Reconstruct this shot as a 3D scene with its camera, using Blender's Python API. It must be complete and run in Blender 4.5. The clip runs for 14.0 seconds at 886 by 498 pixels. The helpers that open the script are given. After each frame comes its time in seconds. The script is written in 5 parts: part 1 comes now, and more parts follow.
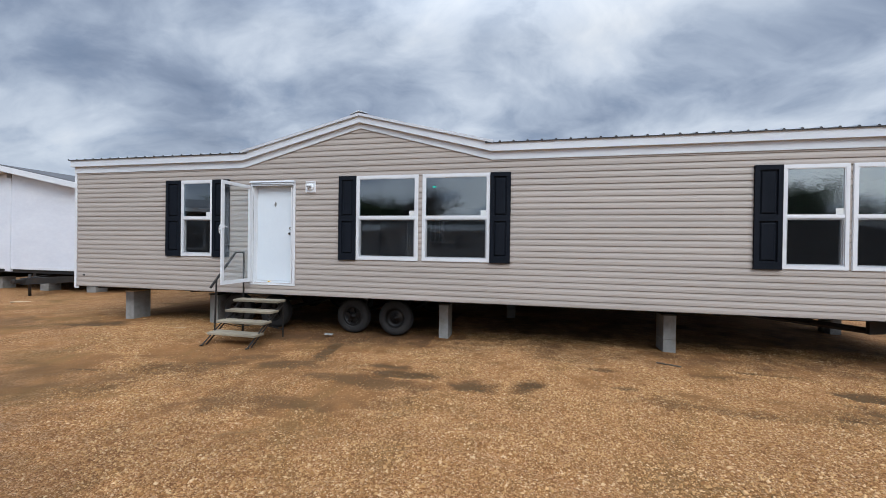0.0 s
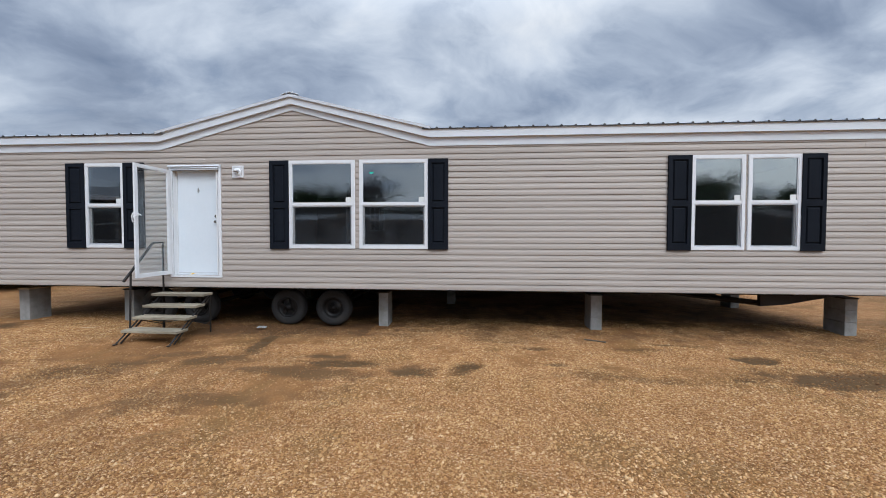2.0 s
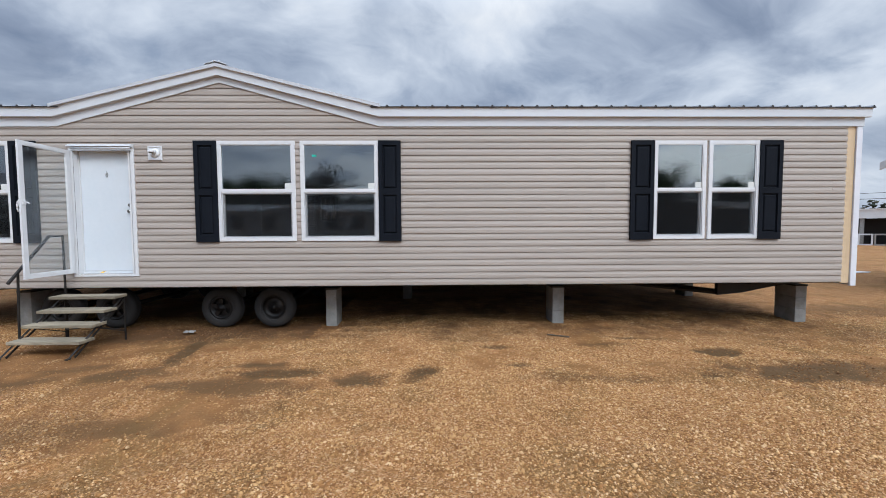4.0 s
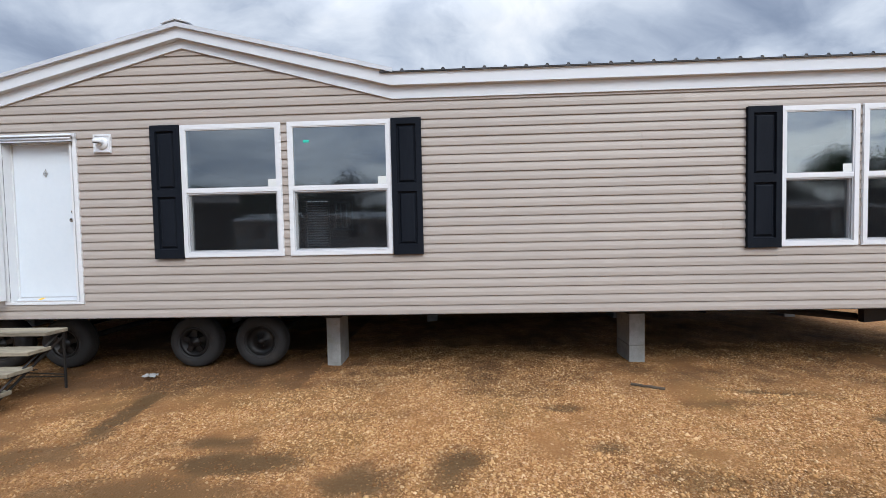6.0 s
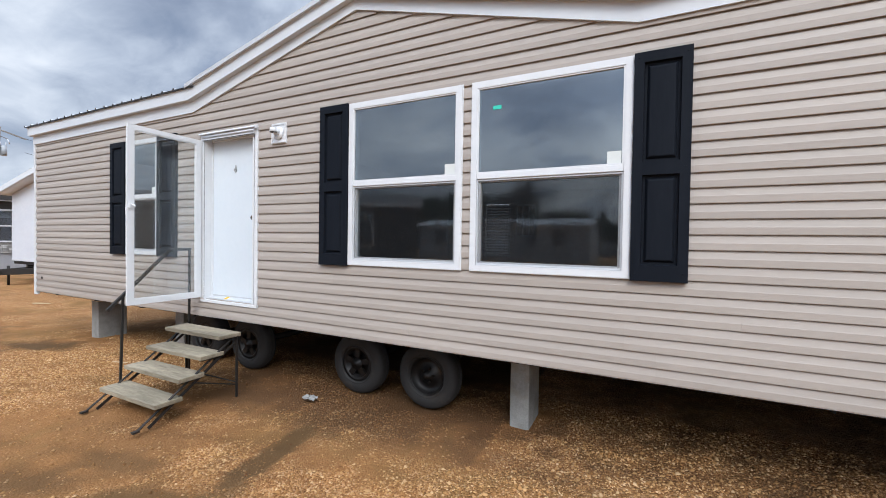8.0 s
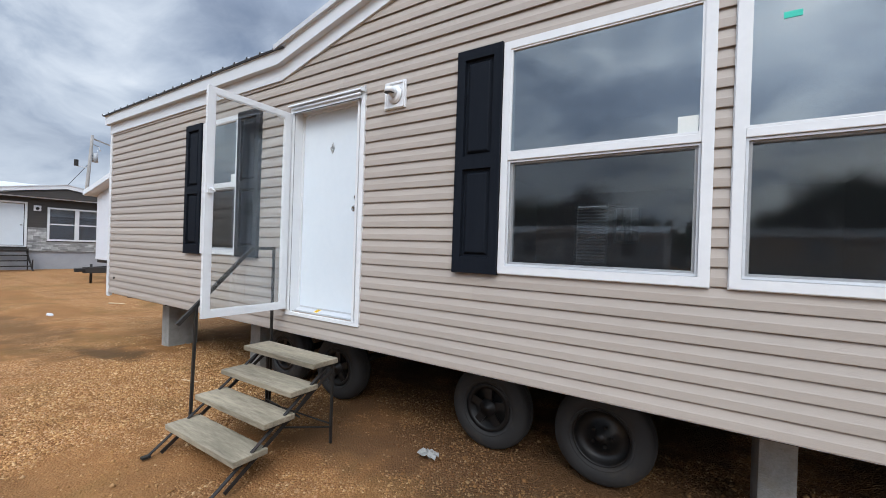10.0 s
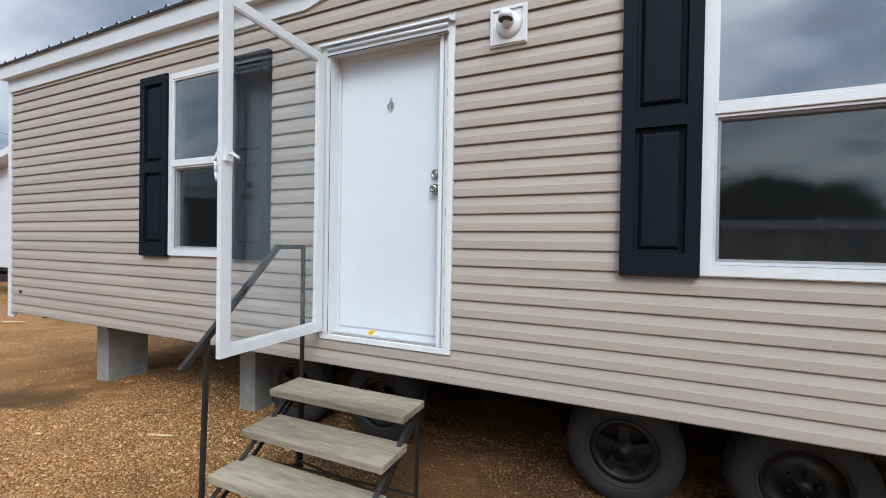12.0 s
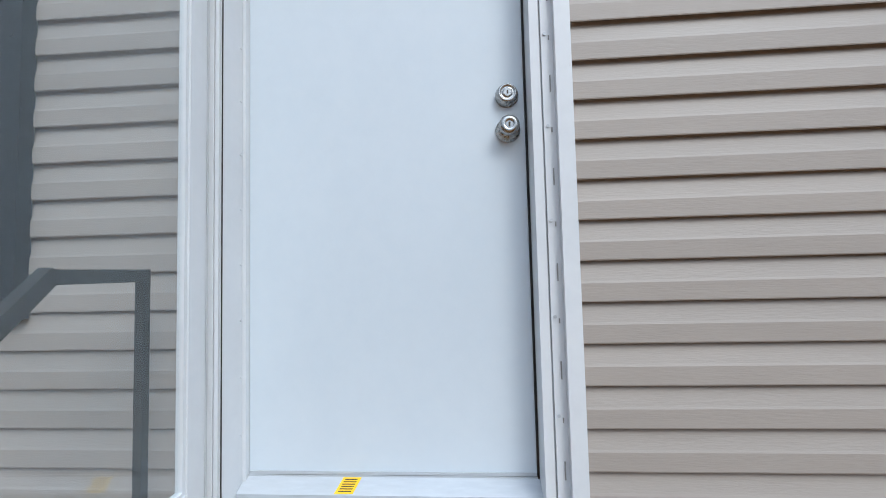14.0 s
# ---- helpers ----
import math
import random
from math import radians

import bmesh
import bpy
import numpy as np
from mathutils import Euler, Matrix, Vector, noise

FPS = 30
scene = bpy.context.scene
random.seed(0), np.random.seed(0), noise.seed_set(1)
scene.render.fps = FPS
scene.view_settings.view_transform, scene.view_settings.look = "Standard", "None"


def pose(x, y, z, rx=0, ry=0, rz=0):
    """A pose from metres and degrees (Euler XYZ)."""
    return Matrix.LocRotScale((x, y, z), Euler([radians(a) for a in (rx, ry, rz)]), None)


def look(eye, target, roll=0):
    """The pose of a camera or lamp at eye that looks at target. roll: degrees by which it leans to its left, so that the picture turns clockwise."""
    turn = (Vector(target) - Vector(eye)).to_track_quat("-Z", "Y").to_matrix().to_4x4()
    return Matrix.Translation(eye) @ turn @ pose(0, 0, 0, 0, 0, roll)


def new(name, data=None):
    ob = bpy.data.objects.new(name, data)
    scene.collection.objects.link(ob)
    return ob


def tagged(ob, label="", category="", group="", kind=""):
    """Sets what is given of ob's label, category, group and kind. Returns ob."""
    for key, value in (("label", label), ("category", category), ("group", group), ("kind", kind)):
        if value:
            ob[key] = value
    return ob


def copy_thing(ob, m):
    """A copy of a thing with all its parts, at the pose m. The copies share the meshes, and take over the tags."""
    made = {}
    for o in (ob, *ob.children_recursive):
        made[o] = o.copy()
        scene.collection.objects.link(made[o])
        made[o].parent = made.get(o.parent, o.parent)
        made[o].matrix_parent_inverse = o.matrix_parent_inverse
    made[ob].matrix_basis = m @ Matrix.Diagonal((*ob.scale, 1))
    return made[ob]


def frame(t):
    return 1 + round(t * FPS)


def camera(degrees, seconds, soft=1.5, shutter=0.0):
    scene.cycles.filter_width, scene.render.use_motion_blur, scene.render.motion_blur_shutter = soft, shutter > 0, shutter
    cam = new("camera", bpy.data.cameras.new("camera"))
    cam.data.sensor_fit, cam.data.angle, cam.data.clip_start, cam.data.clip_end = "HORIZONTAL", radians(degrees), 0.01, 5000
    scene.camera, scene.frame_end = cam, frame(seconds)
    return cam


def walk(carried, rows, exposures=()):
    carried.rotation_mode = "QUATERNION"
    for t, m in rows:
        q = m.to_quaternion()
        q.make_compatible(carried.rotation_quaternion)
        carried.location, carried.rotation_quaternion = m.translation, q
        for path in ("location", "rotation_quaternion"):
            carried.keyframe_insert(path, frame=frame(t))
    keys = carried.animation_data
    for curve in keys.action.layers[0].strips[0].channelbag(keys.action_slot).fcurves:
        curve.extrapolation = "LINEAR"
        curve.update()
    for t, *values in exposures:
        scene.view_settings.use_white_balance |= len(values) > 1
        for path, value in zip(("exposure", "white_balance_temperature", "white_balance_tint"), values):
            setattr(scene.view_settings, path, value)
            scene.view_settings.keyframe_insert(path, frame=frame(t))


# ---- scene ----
cam = camera(95.0, 14.0, soft=0.9)
PATH = [
    (0, (0.365, 0.202, 1.743), (-0.076, 2.152, 1.729), 0.8),
    (0.5, (0.383, 0.21, 1.681), (-0.027, 2.167, 1.673), 0.9),
    (1, (0.395, 0.203, 1.676), (0.041, 2.171, 1.657), 0.7),
    (1.5, (0.413, 0.216, 1.681), (0.143, 2.197, 1.643), 0.4),
    (2, (0.427, 0.218, 1.692), (0.266, 2.211, 1.629), 0.1),
    (2.5, (0.462, 0.224, 1.684), (0.412, 2.222, 1.599), -0.1),
    (3, (0.471, 0.263, 1.659), (0.507, 2.26, 1.551), -0.1),
    (5.5, (0.48, 2.107, 1.706), (0.502, 4.105, 1.615), -0.9),
    (6, (0.357, 2.515, 1.688), (0.279, 4.512, 1.614), -1.2),
    (6.5, (0.312, 3.014, 1.685), (0.066, 4.997, 1.624), -0.8),
    (7, (0.157, 3.408, 1.692), (-0.302, 5.354, 1.636), -0.4),
    (7.5, (-0.077, 3.744, 1.711), (-0.768, 5.621, 1.663), 0.3),
    (8, (-0.312, 4.065, 1.712), (-1.196, 5.858, 1.675), 0.9),
    (8.5, (-0.587, 4.27, 1.711), (-1.61, 5.989, 1.691), 1.5),
    (9, (-0.922, 4.429, 1.674), (-2.022, 6.099, 1.68), 2.1),
    (11.5, (-2.859, 4.888, 1.61), (-3.807, 6.649, 1.577), 0.6),
    (12, (-3.203, 4.94, 1.598), (-4.008, 6.77, 1.578), 0.9),
    (12.5, (-3.593, 5.143, 1.621), (-4.225, 7.04, 1.614), 0.8),
    (13, (-3.97, 5.343, 1.587), (-4.415, 7.293, 1.6), 0.5),
    (13.5, (-4.227, 5.72, 1.542), (-4.467, 7.705, 1.585), -0.3),
    (14, (-4.398, 6.158, 1.565), (-4.53, 8.151, 1.671), -1.4),
]
walk(cam, [(t, look(eye, target, roll)) for t, eye, target, roll in PATH], [(0.0, -0.10, 6250, 9), (3.0, -0.06, 6280, 9), (5.5, 0.10, 6380, 10), (7.5, 0.27, 6470, 10), (9.0, 0.18, 6380, 9), (12.0, 0.06, 6440, 8), (13.0, 0.03, 6360, 7), (13.5, -0.03, 6320, 7), (14.0, -0.10, 6100, 6)])

# ---------------------------------------------------------------- light
SUN_EL, SUN_AZ = 42.0, 148.0
world = bpy.data.worlds.new("overcast_sky")
scene.world = world
world.use_nodes = True


class Nodes:
    """A short way to wire shader nodes."""

    def __init__(self, tree):
        self.tree = tree
        tree.nodes.clear()

    def __call__(self, kind, ins=None, **props):
        n = self.tree.nodes.new(kind)
        for k, v in props.items():
            if k == "ramp":
                e = n.color_ramp.elements
                while len(e) > len(v):
                    e.remove(e[-1])
                while len(e) < len(v):
                    e.new(1.0)
                for s, (p, c) in zip(e, v):
                    s.position, s.color = p, (*c, 1.0) if len(c) == 3 else c
            else:
                setattr(n, k, v)
        for k, v in (ins or {}).items():
            if isinstance(v, bpy.types.NodeSocket):
                self.tree.links.new(v, n.inputs[k])
            else:
                n.inputs[k].default_value = v
        return n

    def math(self, op, a, b=0.0, c=0.0):
        return self("ShaderNodeMath", {0: a, 1: b, 2: c}, operation=op).outputs[0]

    def mix(self, fac, a, b, blend="MIX"):
        n = self("ShaderNodeMix", data_type="RGBA", blend_type=blend)
        for i, v in ((0, fac), (6, a), (7, b)):
            if isinstance(v, bpy.types.NodeSocket):
                self.tree.links.new(v, n.inputs[i])
            else:
                n.inputs[i].default_value = (*v, 1.0) if isinstance(v, tuple) and len(v) == 3 else v
        return n.outputs[2]


def build_sky():
    n = Nodes(world.node_tree)
    sky = n("ShaderNodeTexSky", sky_type="NISHITA", sun_disc=False, sun_elevation=radians(SUN_EL), sun_rotation=radians(SUN_AZ), dust_density=2.0)
    blue = n("ShaderNodeBackground", {"Color": sky.outputs[0], "Strength": 0.10})
    way = n("ShaderNodeTexCoord").outputs["Generated"]
    xyz = n("ShaderNodeSeparateXYZ", {0: way})
    up = n.math("MAXIMUM", xyz.outputs[2], 0.0)
    lift = n.math("ADD", up, 0.40)
    flat = n("ShaderNodeCombineXYZ", {0: n.math("DIVIDE", xyz.outputs[0], lift), 1: n.math("DIVIDE", xyz.outputs[1], lift), 2: 0.0}).outputs[0]
    turned = n("ShaderNodeMapping", {"Vector": flat, "Rotation": (0, 0, radians(-28)), "Scale": (1.0, 1.25, 1.0), "Location": (0.9, 0.35, 0)}).outputs[0]
    # billows: the cloud's own coordinates are pushed about by a slower noise
    push = n("ShaderNodeTexNoise", {"Vector": turned, "Scale": 1.3, "Detail": 3.0}).outputs["Color"]
    push = n("ShaderNodeVectorMath", {0: push, 1: (0.5, 0.5, 0.5)}, operation="SUBTRACT").outputs[0]
    turned = n("ShaderNodeVectorMath", {0: push, 1: (0.55, 0.55, 0.0), 2: turned}, operation="MULTIPLY_ADD").outputs[0]
    big = n("ShaderNodeTexNoise", {"Vector": turned, "Scale": 1.35, "Detail": 8.0, "Roughness": 0.52}).outputs[0]
    small = n("ShaderNodeTexNoise", {"Vector": turned, "Scale": 4.4, "Detail": 6.0, "Roughness": 0.55}).outputs[0]
    both = n.math("ADD", n.math("MULTIPLY", big, 0.74), n.math("MULTIPLY", small, 0.27))

    def toward(az, el, wide, core):
        """1 in the middle of a stretch of sky, falling to 0 at its edge."""
        a, e = radians(az), radians(el)
        d = n("ShaderNodeVectorMath", {0: way, 1: (math.sin(a) * math.cos(e), math.cos(a) * math.cos(e), math.sin(e))}, operation="DOT_PRODUCT").outputs["Value"]
        return n("ShaderNodeMapRange", {0: d, 1: math.cos(radians(wide)), 2: math.cos(radians(core))}, interpolation_type="SMOOTHSTEP").outputs[0]

    # the heavy bank over the near end of the home and the thinner cloud beside it
    both = n.math("MULTIPLY_ADD", toward(-42, 21, 22, 4), -0.03, both)
    both = n.math("MULTIPLY_ADD", toward(-22, 14, 14, 3), -0.04, both)
    both = n.math("MULTIPLY_ADD", toward(-6, 27, 17, 3), 0.07, both)
    both = n.math("MULTIPLY_ADD", toward(25, 16, 34, 6), 0.045, both)
    both = n.math("MULTIPLY_ADD", toward(-62, 9, 20, 4), 0.025, both)
    both = n.math("MULTIPLY_ADD", toward(171, 25, 11, 2), 0.10, both)
    tone = n("ShaderNodeValToRGB", {0: both}, ramp=[(0.35, (0.200, 0.252, 0.358)), (0.44, (0.305, 0.368, 0.488)), (0.51, (0.465, 0.536, 0.655)), (0.585, (0.68, 0.745, 0.845)), (0.67, (0.88, 0.915, 0.965))]).outputs[0]
    haze = n("ShaderNodeMapRange", {0: xyz.outputs[2], 1: 0.0, 2: 0.26, 3: 0.45, 4: 0.0}).outputs[0]
    tone = n.mix(haze, tone, (0.52, 0.59, 0.71))
    # a paler gap under the cloud, low on the side the sun stands
    side = n("ShaderNodeVectorMath", {0: way, 1: (0.62, -0.785, 0.0)}, operation="DOT_PRODUCT").outputs["Value"]
    low = n("ShaderNodeMapRange", {0: xyz.outputs[2], 1: 0.16, 2: 0.31, 3: 1.0, 4: 0.0}).outputs[0]
    low = n.math("MULTIPLY", low, n("ShaderNodeMapRange", {0: side, 1: 0.45, 2: 0.92, 3: 0.12, 4: 1.0}).outputs[0])
    tone = n.mix(n.math("MULTIPLY", low, n("ShaderNodeMapRange", {0: small, 1: 0.34, 2: 0.5}).outputs[0]), tone, (0.80, 0.84, 0.86))
    # an overcast dome is about three times as bright overhead as low down
    dome = n("ShaderNodeMapRange", {0: xyz.outputs[2], 1: 0.45, 2: 1.0, 3: 1.05, 4: 2.9}).outputs[0]
    # the cloud glows where the sun stands behind it
    aim = (math.cos(radians(SUN_EL)) * math.sin(radians(SUN_AZ)), math.cos(radians(SUN_EL)) * math.cos(radians(SUN_AZ)), math.sin(radians(SUN_EL)))
    near = n("ShaderNodeVectorMath", {0: way, 1: aim}, operation="DOT_PRODUCT").outputs["Value"]
    glow = n.math("POWER", n.math("MAXIMUM", near, 0.0), 3.5)
    cloud = n("ShaderNodeBackground", {"Color": tone, "Strength": n.math("MULTIPLY", dome, n.math("MULTIPLY_ADD", glow, 1.9, 0.93))})
    cover = n("ShaderNodeMapRange", {0: small, 1: 0.30, 2: 0.44, 3: 0.80, 4: 0.97}).outputs[0]
    n("ShaderNodeOutputWorld", {0: n("ShaderNodeMixShader", {0: cover, 1: blue.outputs[0], 2: cloud.outputs[0]}).outputs[0]})


build_sky()
sun_data = bpy.data.lights.new("sun", "SUN")
sun_data.energy, sun_data.angle, sun_data.color = 1.5, radians(24), (1.0, 0.96, 0.9)
sun = new("sun", sun_data)
sun.matrix_world = look([50 * math.cos(radians(SUN_EL)) * math.sin(radians(SUN_AZ)), 50 * math.cos(radians(SUN_EL)) * math.cos(radians(SUN_AZ)), 50 * math.sin(radians(SUN_EL))], (0, 0, 0))


# ---------------------------------------------------------------- materials
def mat(name, a, b, scale=6.0, rough=0.6, metal=0.0, bump=0.0, bscale=60.0, stretch=(1, 1, 1), vary=0.0, spec=0.5, grime=None, rvar=0.1, span=0.16):
    """Principled paint, metal, wood or stone: two tones at a large and a small scale, fine relief, each object a little different."""
    m = bpy.data.materials.new(name)
    m.use_nodes = True
    n = Nodes(m.node_tree)
    place = n("ShaderNodeMapping", {"Vector": n("ShaderNodeTexCoord").outputs["Object"], "Scale": stretch}).outputs[0]
    coarse = n("ShaderNodeTexNoise", {"Vector": place, "Scale": scale, "Detail": 5.0, "Roughness": 0.6}).outputs[0]
    fine = n("ShaderNodeTexNoise", {"Vector": place, "Scale": scale * 9, "Detail": 3.0, "Roughness": 0.6}).outputs[0]
    f = n.math("ADD", n.math("MULTIPLY", coarse, 0.65), n.math("MULTIPLY", fine, 0.35))
    f = n("ShaderNodeMapRange", {0: f, 1: 0.5 - span, 2: 0.5 + span}).outputs[0]
    col = n.mix(f, a, b)
    if grime:
        worn = n("ShaderNodeTexNoise", {"Vector": place, "Scale": scale * 0.6, "Detail": 8.0, "Roughness": 0.7}).outputs[0]
        worn = n("ShaderNodeMapRange", {0: worn, 1: 0.54, 2: 0.72, 4: 0.7}).outputs[0]
        col = n.mix(worn, col, grime)
    if vary:
        each = n("ShaderNodeObjectInfo").outputs["Random"]
        col = n("ShaderNodeHueSaturation", {"Value": n("ShaderNodeMapRange", {0: each, 3: 1 - vary, 4: 1 + vary}).outputs[0], "Color": col}).outputs[0]
    ins = {"Base Color": col, "Roughness": n("ShaderNodeMapRange", {0: f, 3: max(0.02, rough - rvar), 4: min(1, rough + rvar)}).outputs[0], "Metallic": metal, "Specular IOR Level": spec}
    if bump:
        grain = n("ShaderNodeTexNoise", {"Vector": place, "Scale": bscale, "Detail": 4.0}).outputs[0]
        ins["Normal"] = n("ShaderNodeBump", {"Height": grain, "Strength": bump, "Distance": 0.01}).outputs[0]
    n("ShaderNodeOutputMaterial", {0: n("ShaderNodeBsdfPrincipled", ins).outputs[0]})
    return m


def glass_mat(name, f0, tint, blur=0.0):
    m = bpy.data.materials.new(name)
    m.use_nodes = True
    n = Nodes(m.node_tree)
    place = n("ShaderNodeTexCoord").outputs["Object"]
    wave = n("ShaderNodeTexNoise", {"Vector": place, "Scale": 1.6, "Detail": 1.0}).outputs[0]
    nrm = n("ShaderNodeBump", {"Height": wave, "Strength": 0.04, "Distance": 0.01}).outputs[0]
    # Schlick's curve: more mirror at a slant, the same from both sides
    edge = n.math("POWER", n("ShaderNodeLayerWeight", {"Blend": 0.5}).outputs["Facing"], 5.0)
    fac = n.math("MULTIPLY_ADD", edge, 1.0 - f0, f0)
    clear = n("ShaderNodeBsdfTransparent", {"Color": (*tint, 1)})
    gloss = n("ShaderNodeBsdfGlossy", {"Roughness": blur, "Color": (0.93, 0.97, 1, 1), "Normal": nrm})
    n("ShaderNodeOutputMaterial", {0: n("ShaderNodeMixShader", {0: fac, 1: clear.outputs[0], 2: gloss.outputs[0]}).outputs[0]})
    return m


def screen_mat(name, cover):
    """Insect screen: too fine a weave to see, part of it thread, part of it open."""
    m = bpy.data.materials.new(name)
    m.use_nodes = True
    n = Nodes(m.node_tree)
    thread = n("ShaderNodeBsdfDiffuse", {"Color": (0.022, 0.023, 0.025, 1)})
    n("ShaderNodeOutputMaterial", {0: n("ShaderNodeMixShader", {0: cover, 1: n("ShaderNodeBsdfTransparent").outputs[0], 2: thread.outputs[0]}).outputs[0]})
    return m


SIDING = mat("vinyl_siding", (0.322, 0.283, 0.250), (0.366, 0.322, 0.284), 1.3, 0.5, bump=0.08, bscale=90, stretch=(0.35, 1, 3), vary=0.035, spec=0.35)
WHITE = mat("white_vinyl", (0.595, 0.61, 0.628), (0.652, 0.665, 0.678), 3.0, 0.38, bump=0.02, spec=0.4)
TRIM = mat("white_trim_metal", (0.525, 0.555, 0.588), (0.585, 0.61, 0.638), 1.2, 0.42, bump=0.03, bscale=25, stretch=(0.4, 1, 1), grime=(0.52, 0.53, 0.53))
DOORW = mat("white_door_paint", (0.565, 0.62, 0.665), (0.61, 0.66, 0.70), 2.0, 0.45, bump=0.015, bscale=200)
BLACK = mat("charcoal_shutter_plastic", (0.006, 0.008, 0.012), (0.010, 0.0125, 0.0175), 5.0, 0.5, bump=0.10, bscale=220, stretch=(1, 1, 0.15), spec=0.06)
GLASS = glass_mat("window_glass", 0.185, (0.66, 0.71, 0.73))
SCREENED = glass_mat("screened_glass", 0.155, (0.62, 0.66, 0.68), 0.035)
CLEAR = glass_mat("storm_glass", 0.065, (0.95, 0.97, 0.97))
SCREEN = screen_mat("insect_screen", 0.20)
PAPER = mat("paper_label", (0.58, 0.61, 0.59), (0.64, 0.66, 0.64), 9, 0.8)
GREEN = mat("green_label", (0.02, 0.42, 0.32), (0.03, 0.5, 0.38), 9, 0.6)
YELLOW = mat("yellow_label", (0.85, 0.50, 0.01), (0.9, 0.56, 0.02), 9, 0.6)
INK = mat("dark_ink", (0.05, 0.04, 0.02), (0.07, 0.05, 0.03), 9, 0.8)
ROOFING = mat("galvanised_roofing", (0.40, 0.42, 0.44), (0.54, 0.56, 0.58), 2.0, 0.36, metal=0.5, bump=0.03, grime=(0.25, 0.25, 0.24))
DARKMET = mat("dark_roof_edge", (0.035, 0.036, 0.04), (0.06, 0.06, 0.065), 4.0, 0.5, metal=0.4)
RUST = mat("black_painted_steel", (0.012, 0.012, 0.012), (0.028, 0.024, 0.021), 7, 0.6, metal=0.3, bump=0.15, grime=(0.055, 0.03, 0.018))
BELLY = mat("black_belly_wrap", (0.008, 0.008, 0.009), (0.016, 0.016, 0.017), 3, 0.6, bump=0.25, bscale=12)
RUBBER = mat("dusty_rubber", (0.014, 0.014, 0.015), (0.027, 0.026, 0.026), 6, 0.75, bump=0.15, bscale=90, grime=(0.06, 0.046, 0.034))
RIM = mat("black_rim_steel", (0.010, 0.010, 0.011), (0.024, 0.023, 0.023), 8, 0.42, metal=0.5, grime=(0.07, 0.055, 0.04))
CHROME = mat("satin_nickel", (0.36, 0.355, 0.345), (0.46, 0.455, 0.44), 12, 0.28, metal=1.0)
ALU = mat("mill_aluminium", (0.44, 0.46, 0.49), (0.56, 0.58, 0.60), 9, 0.45, metal=0.12, stretch=(0.2, 1, 1), grime=(0.42, 0.43, 0.44))
BLOCK = mat("concrete_block", (0.205, 0.203, 0.195), (0.30, 0.297, 0.285), 7, 0.92, bump=0.6, bscale=110, vary=0.10, grime=(0.20, 0.17, 0.13), span=0.11)
DECK = mat("weathered_tread_wood", (0.085, 0.068, 0.046), (0.40, 0.345, 0.25), 6.0, 0.9, bump=0.5, bscale=60, stretch=(0.14, 0.8, 1), vary=0.18, grime=(0.13, 0.115, 0.08), span=0.20)
LUMBER = mat("raw_lumber", (0.52, 0.39, 0.24), (0.64, 0.50, 0.33), 4, 0.8, bump=0.2, stretch=(1, 1, 0.12), grime=(0.42, 0.30, 0.18))
INNER = mat("interior_wallboard", (0.46, 0.44, 0.41), (0.52, 0.50, 0.47), 2, 0.8)
FLOORING = mat("interior_floor", (0.16, 0.12, 0.09), (0.24, 0.19, 0.15), 2, 0.55, stretch=(0.2, 2, 1))
WRAP = mat("white_house_wrap", (0.58, 0.60, 0.65), (0.67, 0.69, 0.73), 1.1, 0.45, bump=0.55, bscale=2.4, stretch=(0.6, 0.6, 1.4))


# ---------------------------------------------------------------- mesh helpers
def box(bm, x0, x1, y0, y1, z0, z1, bevel=0.0):
    v = [bm.verts.new(p) for p in ((x0, y0, z0), (x1, y0, z0), (x1, y1, z0), (x0, y1, z0), (x0, y0, z1), (x1, y0, z1), (x1, y1, z1), (x0, y1, z1))]
    fs = [bm.faces.new([v[i] for i in q]) for q in ((3, 2, 1, 0), (4, 5, 6, 7), (0, 1, 5, 4), (1, 2, 6, 5), (2, 3, 7, 6), (3, 0, 4, 7))]
    if bevel:
        es = list({e for f in fs for e in f.edges})
        bmesh.ops.bevel(bm, geom=es, offset=bevel, segments=2, affect="EDGES", profile=0.5)
    return bm


def prism(bm, outline, axis, a, b):
    """An outline of two coordinates pushed along an axis from a to b."""
    def at(p, d):
        q = list(p)
        q.insert(axis, d)
        return q
    lo = [bm.verts.new(at(p, a)) for p in outline]
    hi = [bm.verts.new(at(p, b)) for p in outline]
    k = len(outline)
    for i in range(k):
        bm.faces.new((lo[i], lo[(i + 1) % k], hi[(i + 1) % k], hi[i]))
    bm.faces.new(lo[::-1])
    bm.faces.new(hi)
    return bm


def rod(bm, a, b, r, r2=None, seg=10, caps=True):
    """A round bar from a to b."""
    a, b = Vector(a), Vector(b)
    d = b - a
    turn = d.to_track_quat("Z", "Y").to_matrix()
    r2 = r if r2 is None else r2
    rings = []
    for c, rad in ((a, r), (b, r2)):
        rings.append([bm.verts.new(c + turn @ Vector((rad * math.cos(t), rad * math.sin(t), 0))) for t in (2 * math.pi * i / seg for i in range(seg))])
    for i in range(seg):
        f = bm.faces.new((rings[0][i], rings[0][(i + 1) % seg], rings[1][(i + 1) % seg], rings[1][i]))
        f.smooth = True
    if caps:
        bm.faces.new(rings[0][::-1])
        bm.faces.new(rings[1])
    return bm


